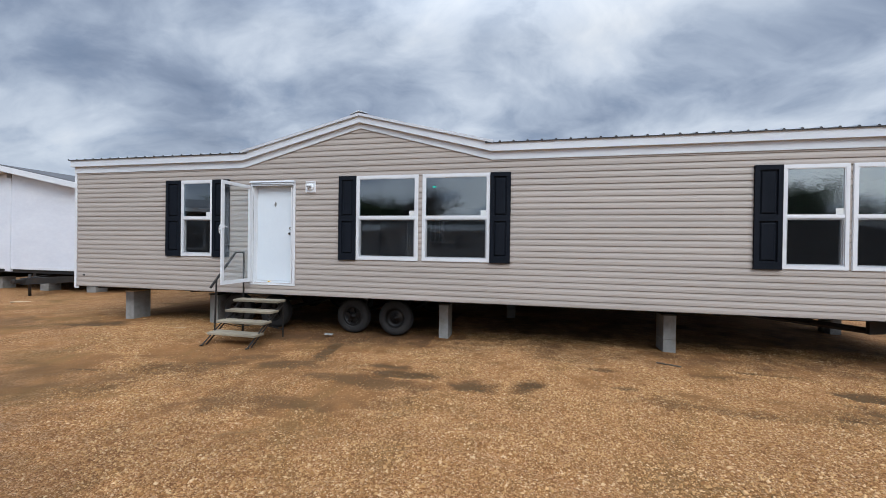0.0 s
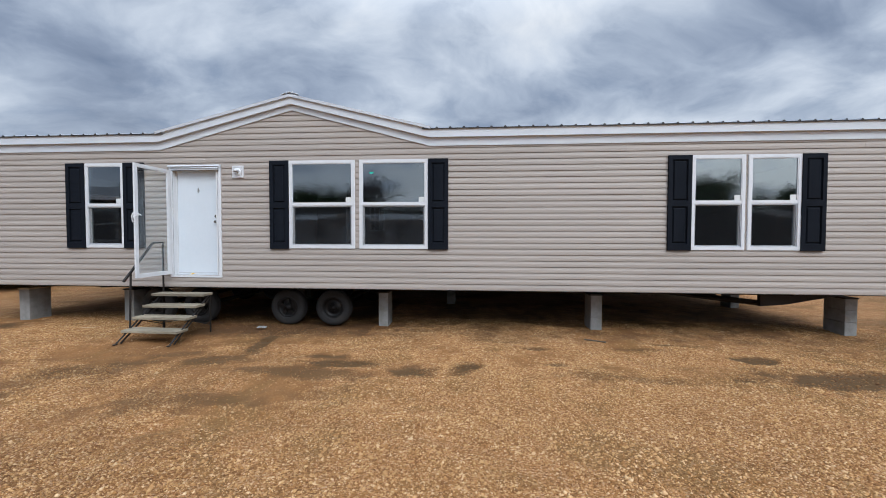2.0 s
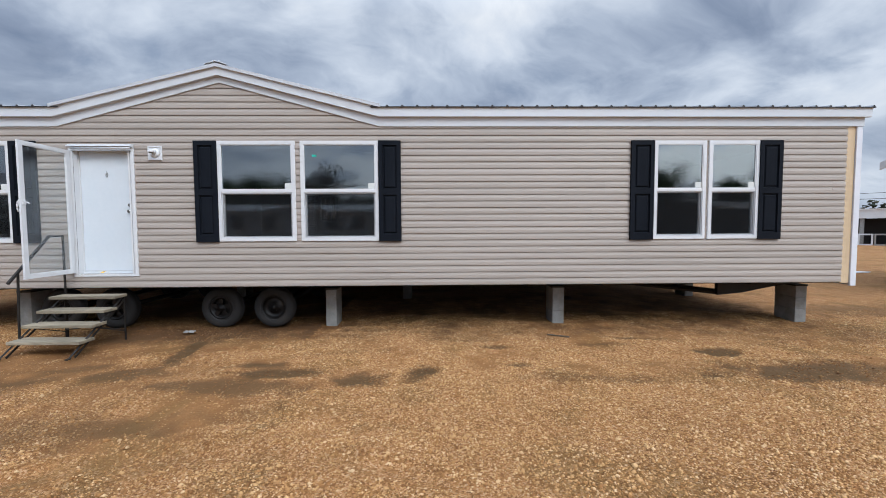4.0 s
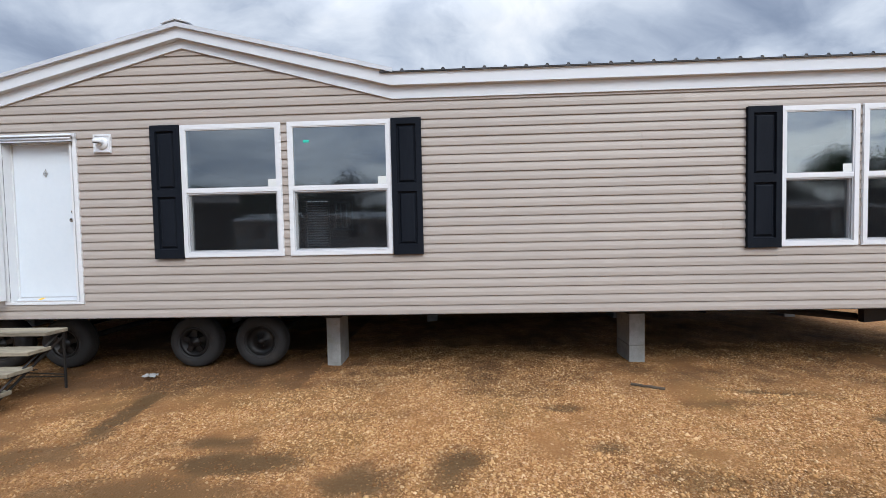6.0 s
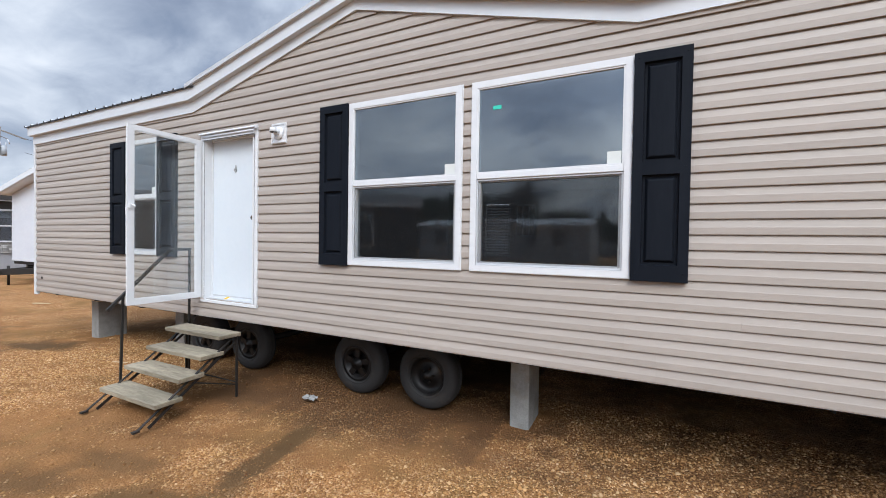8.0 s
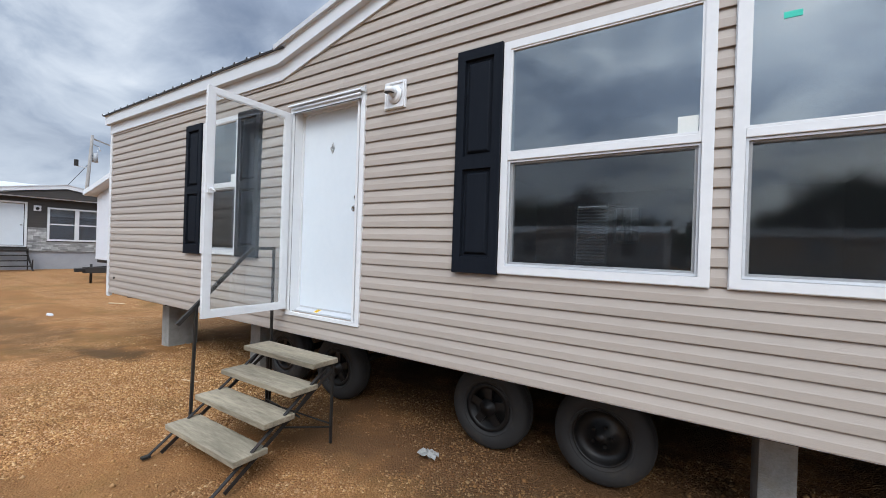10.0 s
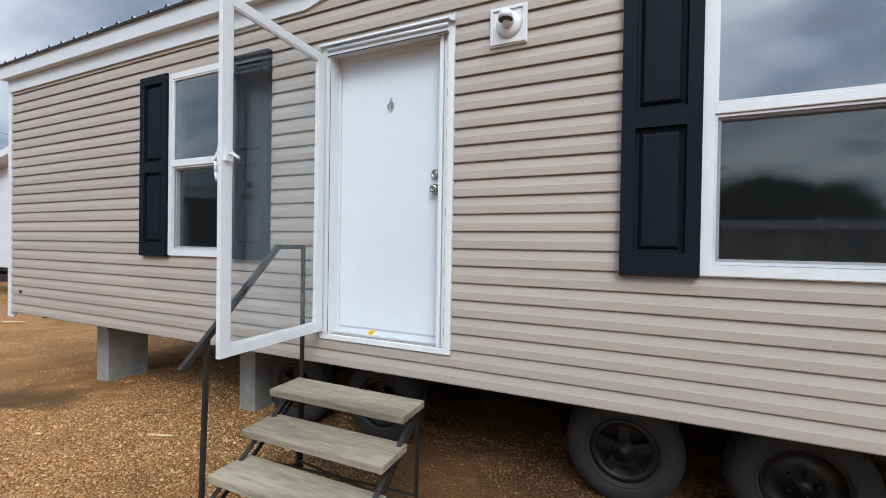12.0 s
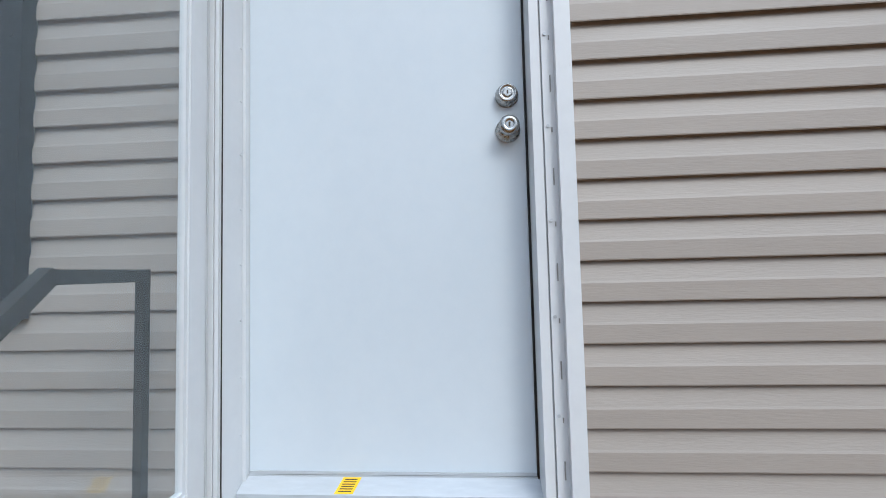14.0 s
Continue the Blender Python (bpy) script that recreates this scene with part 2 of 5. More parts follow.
def bar(bm, a, b, w, h, side=(1, 0, 0)):
    """A square bar from a to b, w across side and h across the rest."""
    a, b, s = Vector(a), Vector(b), Vector(side).normalized()
    d = (b - a).normalized()
    u = d.cross(s).normalized()
    s = u.cross(d)
    ring = [s * w / 2 + u * h / 2, -s * w / 2 + u * h / 2, -s * w / 2 - u * h / 2, s * w / 2 - u * h / 2]
    lo, hi = [bm.verts.new(a + o) for o in ring], [bm.verts.new(b + o) for o in ring]
    for i in range(4):
        bm.faces.new((lo[i], lo[(i + 1) % 4], hi[(i + 1) % 4], hi[i]))
    bm.faces.new(lo[::-1])
    bm.faces.new(hi)
    return bm


def lathe(bm, profile, at=(0, 0, 0), axis=1, seg=24, caps=(True, True)):
    """(radius, along) pairs turned round an axis through at."""
    rings = []
    for r, d in profile:
        ring = []
        for i in range(seg):
            t = 2 * math.pi * i / seg
            p = [r * math.cos(t), r * math.sin(t)]
            p.insert(axis, d)
            ring.append(bm.verts.new(Vector(p) + Vector(at)))
        rings.append(ring)
    for p, q in zip(rings, rings[1:]):
        for i in range(seg):
            bm.faces.new((p[i], p[(i + 1) % seg], q[(i + 1) % seg], q[i])).smooth = True
    for ring, closed in zip((rings[0], rings[-1]), caps):
        if closed:
            bm.faces.new(ring)
    return bm


def mesh_of(name, bm, material):
    bmesh.ops.recalc_face_normals(bm, faces=bm.faces)
    me = bpy.data.meshes.new(name)
    bm.to_mesh(me)
    bm.free()
    me.materials.append(material)
    return me


def where(ob):
    """A thing's own place; parts are drawn in the world's coordinates and stand at its origin."""
    return Vector((0, 0, 0)) if ob.parent else ob.location.copy()


def part(name, bm, material, parent, label="", smooth=False):
    """A bmesh, in the world's coordinates, as one mesh object under a thing or a part."""
    me = mesh_of(name, bm, material) if isinstance(bm, bmesh.types.BMesh) else bm
    ob = new(name, me)
    ob.parent = parent
    ob.matrix_parent_inverse = Matrix.Translation(-(where(parent)))
    return tagged(ob, label)


def thing(name, at, label, category, group="", kind=""):
    ob = new(name)
    ob.empty_display_size = 0.2
    ob.location = at
    return tagged(ob, label, category, group, kind)


def solid(name, bm, material, label, category, group="", kind=""):
    return tagged(new(name, mesh_of(name, bm, material)), label, category, group, kind)


def B():
    return bmesh.new()


def holed(bm, x0, x1, z0, z1, y0, y1, holes):
    """A wall or frame in the x-z plane with real openings (x0, x1, z0, z1), as one closed skin."""
    xs = sorted({x0, x1, *[h[0] for h in holes], *[h[1] for h in holes]})
    zs = sorted({z0, z1, *[h[2] for h in holes], *[h[3] for h in holes]})
    full = {(i, j) for i in range(len(xs) - 1) for j in range(len(zs) - 1)
            if not any(h[0] < (xs[i] + xs[i + 1]) / 2 < h[1] and h[2] < (zs[j] + zs[j + 1]) / 2 < h[3] for h in holes)}
    made = {}

    def at(i, j, y):
        if (i, j, y) not in made:
            made[i, j, y] = bm.verts.new((xs[i], y, zs[j]))
        return made[i, j, y]

    for i, j in full:
        for y in (y0, y1):
            bm.faces.new((at(i, j, y), at(i + 1, j, y), at(i + 1, j + 1, y), at(i, j + 1, y)))
        for di, dj, (a, b) in ((-1, 0, ((i, j), (i, j + 1))), (1, 0, ((i + 1, j), (i + 1, j + 1))), (0, -1, ((i, j), (i + 1, j))), (0, 1, ((i, j + 1), (i + 1, j + 1)))):
            if (i + di, j + dj) not in full:
                bm.faces.new((at(*a, y0), at(*b, y0), at(*b, y1), at(*a, y1)))
    return bm


# ---------------------------------------------------------------- ground
def wavy(x, y, seed, size):
    """Smooth value noise on arrays, about -1 to 1."""
    rng = np.random.default_rng(seed)
    grid = rng.uniform(-1, 1, (64, 64))
    u, v = x / size, y / size
    i, j = np.floor(u).astype(int), np.floor(v).astype(int)
    fu, fv = u - i, v - j
    fu, fv = fu * fu * (3 - 2 * fu), fv * fv * (3 - 2 * fv)
    g = lambda p, q: grid[p % 64, q % 64]
    return (g(i, j) * (1 - fu) + g(i + 1, j) * fu) * (1 - fv) + (g(i, j + 1) * (1 - fu) + g(i + 1, j + 1) * fu) * fv


def ground_height(x, y):
    near = np.exp(-((np.maximum(np.abs(x + 1) - 13, 0) / 8) ** 2) - (np.maximum(np.abs(y - 4) - 9, 0) / 8) ** 2)
    h = 0.030 * wavy(x, y, 1, 2.3) + 0.016 * wavy(x, y, 2, 0.7) + 0.011 * wavy(x, y, 3, 0.26)
    rut = np.exp(-(((y - 5.75 - 0.05 * x) / 0.22) ** 2)) + np.exp(-(((y - 4.2 + 0.08 * x) / 0.25) ** 2))
    under = 1 / (1 + np.exp(-(y - 7.0) * 4))
    # a curved ridge that a turning tyre threw up, and drag marks beside it
    arc = y - 3.92 + 0.16 * (x + 1.0) ** 2
    swept = np.exp(-np.maximum(np.abs(x - 0.1) - 2.4, 0) ** 2 * 4)
    h = h + swept * (0.032 * np.exp(-((arc / 0.055) ** 2)) * (0.7 + wavy(x, y, 43, 0.13)) - 0.014 * np.exp(-(((arc + 0.15) / 0.09) ** 2)))
    h = h + 0.014 * wavy(0.45 * x + 0.8 * y, 2.4 * y - 0.8 * x, 42, 0.30) / (1 + np.exp((x + 0.2) * 2.5))
    h = h + 0.009 * wavy(x, y, 44, 0.13)
    return (h * (1 - 0.45 * under) - 0.02 * rut * (1 + wavy(x, y, 4, 1.1))) * near - 0.008


# x, y, half-length, half-width, turn, strength
WET = [(-3.2, 5.50, 0.55, 0.20, 8, 0.75), (-2.95, 6.32, 0.40, 0.085, 99, 1.4), (-2.85, 5.75, 0.30, 0.12, 70, 0.7), (-3.95, 5.75, 0.45, 0.14, 16, 0.6), (-1.32, 5.45, 0.42, 0.13, 0, 1.1), (-1.65, 5.78, 0.34, 0.12, 4, 0.9),
       (-0.36, 5.26, 0.30, 0.16, 6, 1.05), (0.30, 5.48, 0.16, 0.22, -18, 1.0), (1.50, 5.70, 0.13, 0.09, 0, 0.8), (1.34, 6.40, 0.16, 0.06, 0, 0.8), (4.35, 6.12, 0.28, 0.13, 0, 1.3), (4.75, 5.26, 0.85, 0.34, -6, 1.05),
       (-1.75, 5.04, 0.75, 0.16, 0, 0.7), (-4.6, 5.0, 1.0, 0.35, 30, 0.7), (-6.5, 3.2, 1.8, 0.9, 20, 0.55), (-2.4, 4.1, 0.9, 0.3, 15, 0.6), (2.9, 6.5, 0.4, 0.09, 0, 0.6), (3.4, 6.75, 0.5, 0.07, -12, 0.8), (2.5, 5.2, 0.7, 0.16, -8, 0.5),
       (-0.8, 6.2, 0.6, 0.12, 0, 0.35), (0.9, 6.75, 0.5, 0.1, 0, 0.4), (-6.9, 3.9, 0.5, 0.14, 20, 0.9), (-5.6, 4.6, 0.22, 0.07, 20, 1.0), (-8.6, 7.0, 0.6, 0.18, 10, 0.9), (7.5, 6.8, 1.4, 0.5, 5, 0.5), (-12, 6.5, 2.5, 0.5, 5, 0.5), (9.0, 8.6, 1.5, 0.6, 0, 0.5)]


def wet_and_shade(x, y, puddles=False):
    w = np.zeros_like(x)
    wob = 0.5 * wavy(x, y, 7, 0.6) + 0.42 * wavy(x, y, 8, 0.2) + 0.30 * wavy(x, y, 9, 0.09)
    for cx, cy, a, b, t, s in WET:
        c, sn = math.cos(radians(t)), math.sin(radians(t))
        u, v = ((x - cx) * c + (y - cy) * sn) / a, (-(x - cx) * sn + (y - cy) * c) / b
        w = np.maximum(w, np.clip(s * np.clip(1.5 - np.sqrt(u * u + v * v) + wob, 0, 1), 0, 1))
    if puddles:
        return w
    # damp earth left of the middle of the lot
    w = np.maximum(w, np.clip((0.30 + 0.45 * wob) / ((1 + np.exp((x + 2.0) * 1.6)) * (1 + np.exp(-(x + 6.2) * 2))), 0, 0.36))
    # drip masks the damp roof-drip strip and the shade painted under the home
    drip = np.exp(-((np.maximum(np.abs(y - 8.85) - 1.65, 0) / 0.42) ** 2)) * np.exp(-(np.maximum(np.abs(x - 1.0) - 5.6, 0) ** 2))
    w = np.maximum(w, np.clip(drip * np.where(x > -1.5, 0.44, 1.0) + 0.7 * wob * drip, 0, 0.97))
    return w


def muddy(x, y):
    """Where bare brown mud shows between the stones, 0 to 1."""
    calm = 0.35 + 0.65 / (1 + np.exp(-(y - 4.6) * 3)) + 0.5 / (1 + np.exp((x + 2.2) * 2))
    m = 0.08 + (0.04 + 0.10 / (1 + np.exp((x + 1.5) * 2))) / (1 + np.exp(-(y - 4.8) * 3)) + np.minimum(calm, 1.1) * (0.45 * wavy(x, y, 31, 1.5) + 0.45 * wavy(x, y, 32, 0.55)) + 0.24 * wavy(x, y, 33, 0.16)
    # an old wheel track with little stone left in it
    m += 0.45 * np.exp(-(((y - 2.15 + 0.33 * (x - 2.5)) / 0.30) ** 2)) * np.exp(-(np.maximum(np.abs(x - 3.2) - 1.6, 0) ** 2)) * (1 + wavy(x, y, 34, 0.4))
    m += 0.16 * np.exp(-(((y - 5.75) / 0.55) ** 2)) * np.clip(0.3 + wavy(x, y, 35, 0.9), 0, 1)
    m += 0.10 * np.exp(-(((y - 7.3) / 0.6) ** 2)) + 0.46 * np.exp(-((x + 4.2) ** 2 / 5.0 + (y - 5.5) ** 2 / 2.2)) * (0.75 + 0.6 * wavy(x, y, 36, 0.5)) + 0.3 * np.exp(-((x + 2.6) ** 2 / 1.6 + (y - 3.9) ** 2 / 0.5)) + 0.10 / (1 + np.exp((x + 8) * 1.2))
    m = np.clip(m, 0, 1)
    return m * m * (3 - 2 * m)


def axis_steps(lo, hi, fine, far):
    mid = list(np.arange(lo, hi + 1e-6, fine))
    out, d, p = [], fine, hi
    while p < far:
        d *= 1.35
        p += d
        out.append(p)
    low, d, p = [], fine, lo
    while p > -far:
        d *= 1.35
        p -= d
        low.append(p)
    return np.array(low[::-1] + mid + out)


def build_ground():
    xs, ys = axis_steps(-12.5, 10.5, 0.055, 900), axis_steps(-2.0, 12.5, 0.055, 900)
    X, Y = np.meshgrid(xs, ys, indexing="ij")
    Z = ground_height(X, Y)
    # wet holds the real damp plus the shade painted under the home
    wet = wet_and_shade(X, Y)
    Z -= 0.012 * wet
    co = np.stack([X, Y, Z], -1).reshape(-1, 3)
    nx, ny = len(xs), len(ys)
    a = (np.arange(nx - 1)[:, None] * ny + np.arange(ny - 1)[None]).ravel()
    quads = np.stack([a, a + ny, a + ny + 1, a + 1], -1)
    me = bpy.data.meshes.new("ground")
    me.vertices.add(len(co))
    me.vertices.foreach_set("co", co.ravel())
    me.loops.add(quads.size)
    me.loops.foreach_set("vertex_index", quads.ravel().astype(np.int32))
    me.polygons.add(len(quads))
    me.polygons.foreach_set("loop_start", np.arange(0, quads.size, 4, dtype=np.int32))
    me.polygons.foreach_set("use_smooth", np.ones(len(quads), bool))
    me.update(calc_edges=True)
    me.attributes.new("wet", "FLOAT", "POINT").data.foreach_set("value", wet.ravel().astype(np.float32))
    me.attributes.new("pool", "FLOAT", "POINT").data.foreach_set("value", wet_and_shade(X, Y, True).ravel().astype(np.float32))
    me.attributes.new("mud", "FLOAT", "POINT").data.foreach_set("value", muddy(X, Y).ravel().astype(np.float32))
    m = bpy.data.materials.new("sandy_gravel_ground")
    m.use_nodes = True
    n = Nodes(m.node_tree)
    p = n("ShaderNodeTexCoord").outputs["Object"]
    big = n("ShaderNodeTexNoise", {"Vector": p, "Scale": 0.45, "Detail": 6.0, "Roughness": 0.65}).outputs[0]
    mid = n("ShaderNodeTexNoise", {"Vector": p, "Scale": 2.6, "Detail": 5.0, "Roughness": 0.65}).outputs[0]
    peb = n("ShaderNodeTexVoronoi", {"Vector": p, "Scale": 62.0, "Randomness": 1.0})
    peb2 = n("ShaderNodeTexVoronoi", {"Vector": p, "Scale": 105.0})
    soil = n("ShaderNodeValToRGB", {0: n.math("ADD", n.math("MULTIPLY", big, 0.6), n.math("MULTIPLY", mid, 0.4))}, ramp=[(0.36, (0.185, 0.083, 0.029)), (0.48, (0.285, 0.131, 0.047)), (0.6, (0.37, 0.178, 0.067)), (0.7, (0.42, 0.216, 0.088))]).outputs[0]
    tone = n("ShaderNodeSeparateColor", {0: peb.outputs["Color"]}).outputs[0]
    stone = n("ShaderNodeValToRGB", {0: tone}, ramp=[(0.0, (0.17, 0.075, 0.028)), (0.35, (0.40, 0.190, 0.069)), (0.7, (0.57, 0.310, 0.138)), (1.0, (0.70, 0.455, 0.265))]).outputs[0]
    tone2 = n("ShaderNodeSeparateColor", {0: peb2.outputs["Color"]}).outputs[1]
    mud = n("ShaderNodeAttribute", attribute_name="mud").outputs["Fac"]
    open_ = n("ShaderNodeMapRange", {0: mud, 1: 0.25, 2: 0.85, 3: 1.0, 4: 0.12}).outputs[0]
    cover = n.math("MULTIPLY", open_, n("ShaderNodeMapRange", {0: tone2, 1: 0.15, 2: 0.35}).outputs[0])
    soil = n.mix(n.math("MULTIPLY", mud, 0.88), soil, n.mix(mid, (0.17, 0.080, 0.029), (0.28, 0.138, 0.052)))
    col = n.mix(n.math("MULTIPLY", cover, 0.8), soil, stone)
    wet_shade = n("ShaderNodeAttribute", attribute_name="wet").outputs["Fac"]
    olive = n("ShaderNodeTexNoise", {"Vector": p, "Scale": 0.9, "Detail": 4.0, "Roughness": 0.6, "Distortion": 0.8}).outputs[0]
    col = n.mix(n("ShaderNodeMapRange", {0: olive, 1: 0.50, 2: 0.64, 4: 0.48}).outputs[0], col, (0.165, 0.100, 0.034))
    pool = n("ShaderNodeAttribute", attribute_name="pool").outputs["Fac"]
    # damp and the painted under-home shade both darken the ground colour
    dark = n.mix(n.math("MULTIPLY", wet_shade, 0.85), col, (0.082, 0.043, 0.021))
    dark = n.mix(n.math("MULTIPLY", pool, 0.5), dark, (0.072, 0.046, 0.018))
    rough = n("ShaderNodeMapRange", {0: n.math("MULTIPLY", pool, n("ShaderNodeMapRange", {0: mid, 1: 0.35, 2: 0.6}).outputs[0]), 1: 0.2, 2: 0.9, 3: 0.93, 4: 0.80}).outputs[0]
    lump = n("ShaderNodeTexNoise", {"Vector": p, "Scale": 11.0, "Detail": 5.0, "Roughness": 0.7}).outputs[0]
    h = n.math("ADD", n.math("MULTIPLY", peb.outputs["Distance"], -0.8), n.math("MULTIPLY", peb2.outputs["Distance"], -0.35))
    h = n.math("MULTIPLY_ADD", lump, 1.6, h)
    calm = n.math("MULTIPLY", n("ShaderNodeMapRange", {0: pool, 1: 0.3, 2: 1.0, 3: 0.9, 4: 0.25}).outputs[0], n("ShaderNodeMapRange", {0: mud, 3: 1.0, 4: 0.45}).outputs[0])
    nrm = n("ShaderNodeBump", {"Height": h, "Strength": calm, "Distance": 0.035}).outputs[0]
    n("ShaderNodeOutputMaterial", {0: n("ShaderNodeBsdfPrincipled", {"Base Color": dark, "Roughness": rough, "Normal": nrm, "Specular IOR Level": 0.14}).outputs[0]})
    me.materials.append(m)
    tagged(new("ground", me), "orange tan sandy gravel lot with muddy wet patches", "ground", kind="structure")


build_ground()


def build_gravel():
    """Loose pebbles, thickest on the open lot in front of the home."""
    rng = np.random.default_rng(5)
    n = 400000
    x = rng.uniform(-13.0, 9.0, n)
    y = 8.6 - 6.3 * rng.beta(1.15, 1.0, n)
    # the lot widens with distance, and the loose stone thins out towards its sides
    out = np.abs(x - 0.1) - 2.0 - 1.25 * (y - 2.3)
    thin = np.clip(1.15 - np.maximum(np.maximum(-6.5 - x, x - 5.5), 0) / 4.2, 0, 1)
    seen = (out < rng.uniform(0, 1.6, n)) & (rng.uniform(0, 1, n) < thin)
    x, y = x[seen], y[seen]
    n = len(x)
    mud = muddy(x, y)
    arc = y - 3.92 + 0.16 * (x + 1.0) ** 2
    ridge = np.exp(-((arc / 0.07) ** 2)) * (np.abs(x - 0.1) < 2.8)
    dens = 1.0 - 0.95 * mud + 0.45 * wavy(x, y, 12, 0.34) + 0.34 * wavy(x, y, 13, 0.12) + 0.7 * ridge - 0.6 * np.exp(-(((arc + 0.17) / 0.09) ** 2)) * (np.abs(x - 0.1) < 2.8) - 0.62 * wet_and_shade(x, y, True) ** 2
    keep = rng.uniform(0, 1, n) < np.clip(dens, 0.09, 1)
    x, y, mud = x[keep], y[keep], mud[keep]
    n = len(x)
    size = np.clip(rng.lognormal(math.log(0.0073), 0.38, n), 0.0035, 0.022)
    z = ground_height(x, y) - 0.012 * wet_and_shade(x, y)
    base = np.array([(1, 0, 0), (0, 1, 0), (-1, 0, 0), (0, -1, 0), (0, 0, 0.72), (0, 0, -0.72)], float)
    p = base[None] * (1 + rng.uniform(-0.3, 0.3, (n, 6, 1)))
    p = p * rng.uniform(0.65, 1.3, (n, 1, 3))
    t = rng.uniform(0, 6.283, n)
    c, s = np.cos(t)[:, None], np.sin(t)[:, None]
    px, py = p[..., 0] * c - p[..., 1] * s, p[..., 0] * s + p[..., 1] * c
    tilt = rng.uniform(-0.5, 0.5, (n, 1))
    pz = p[..., 2] + tilt * px * 0.5
    co = np.stack([x[:, None] + px * size[:, None], y[:, None] + py * size[:, None], z[:, None] + (pz + 0.25) * size[:, None]], -1).reshape(-1, 3)
    tri = np.array([(0, 1, 4), (1, 2, 4), (2, 3, 4), (3, 0, 4), (1, 0, 5), (2, 1, 5), (3, 2, 5), (0, 3, 5)])
    idx = (tri[None] + 6 * np.arange(n)[:, None, None]).reshape(-1)
    me = bpy.data.meshes.new("gravel")
    me.vertices.add(len(co))
    me.vertices.foreach_set("co", co.ravel())
    me.loops.add(len(idx))
    me.loops.foreach_set("vertex_index", idx.astype(np.int32))
    me.polygons.add(len(idx) // 3)
    me.polygons.foreach_set("loop_start", np.arange(0, len(idx), 3, dtype=np.int32))
    me.update(calc_edges=True)
    # wet brings the same painted under-home shade to the stones
    me.attributes.new("wet", "FLOAT", "POINT").data.foreach_set("value", np.repeat(wet_and_shade(x, y), 6).astype(np.float32))
    me.attributes.new("mud", "FLOAT", "POINT").data.foreach_set("value", np.repeat(mud, 6).astype(np.float32))
    m = bpy.data.materials.new("pebble")
    m.use_nodes = True
    k = Nodes(m.node_tree)
    isl = k("ShaderNodeNewGeometry").outputs["Random Per Island"]
    col = k("ShaderNodeValToRGB", {0: isl}, ramp=[(0.0, (0.215, 0.098, 0.034)), (0.2, (0.35, 0.170, 0.060)), (0.5, (0.50, 0.272, 0.106)), (0.8, (0.62, 0.378, 0.172)), (1.0, (0.74, 0.52, 0.30))]).outputs[0]
    caked = k.math("MULTIPLY", k("ShaderNodeAttribute", attribute_name="mud").outputs["Fac"], 0.6)
    col = k.mix(caked, col, (0.24, 0.118, 0.044))
    # stones darken where soaked and where under-home shade is painted in
    soaked_shaded = k.math("MULTIPLY", k("ShaderNodeAttribute", attribute_name="wet").outputs["Fac"], 0.8)
    col = k.mix(soaked_shaded, col, k.mix(1.0, col, (0.20, 0.165, 0.135), "MULTIPLY"))
    k("ShaderNodeOutputMaterial", {0: k("ShaderNodeBsdfPrincipled", {"Base Color": col, "Roughness": 0.85, "Specular IOR Level": 0.25}).outputs[0]})
    me.materials.append(m)
    tagged(new("gravel", me), "loose tan and cream pebbles scattered over the lot", "gravel", kind="stuff")


build_gravel()

# ---------------------------------------------------------------- the manufactured home
FACE, LAP, LOW = 7.20, 0.1016, 0.7644
X0, X1, BACK = -9.53, 7.03, 15.6
EAVE, PEAK, GX0, GX, GX1 = 3.235, 3.862, -5.27, -2.80, -0.37
WINDOWS = [(-6.757, -5.993), (-2.866, -1.684), (-1.597, -0.397), (3.932, 4.762), (4.808, 5.612)]
WZ0, WZ1, WMEET = 1.474, 3.012, 2.248
DX0, DX1, DZ0, DZ1 = -5.112, -4.130, 0.940, 2.942
SHUTTERS = [(-7.118, -6.752), (-5.985, -5.592), (-3.214, -2.869), (-0.392, -0.046), (3.560, 3.928), (5.612, 5.975)]

home = thing("manufactured_home", (-1.15, 9.4, 0), "long taupe vinyl-sided manufactured home on wheels and concrete blocks", "mobile home")


def gable(x):
    """How far the eave line is lifted at x by the front gable."""
    if x <= GX0 or x >= GX1:
        return 0.0
    return (PEAK - EAVE) * ((x - GX0) / (GX - GX0) if x < GX else (GX1 - x) / (GX1 - GX))


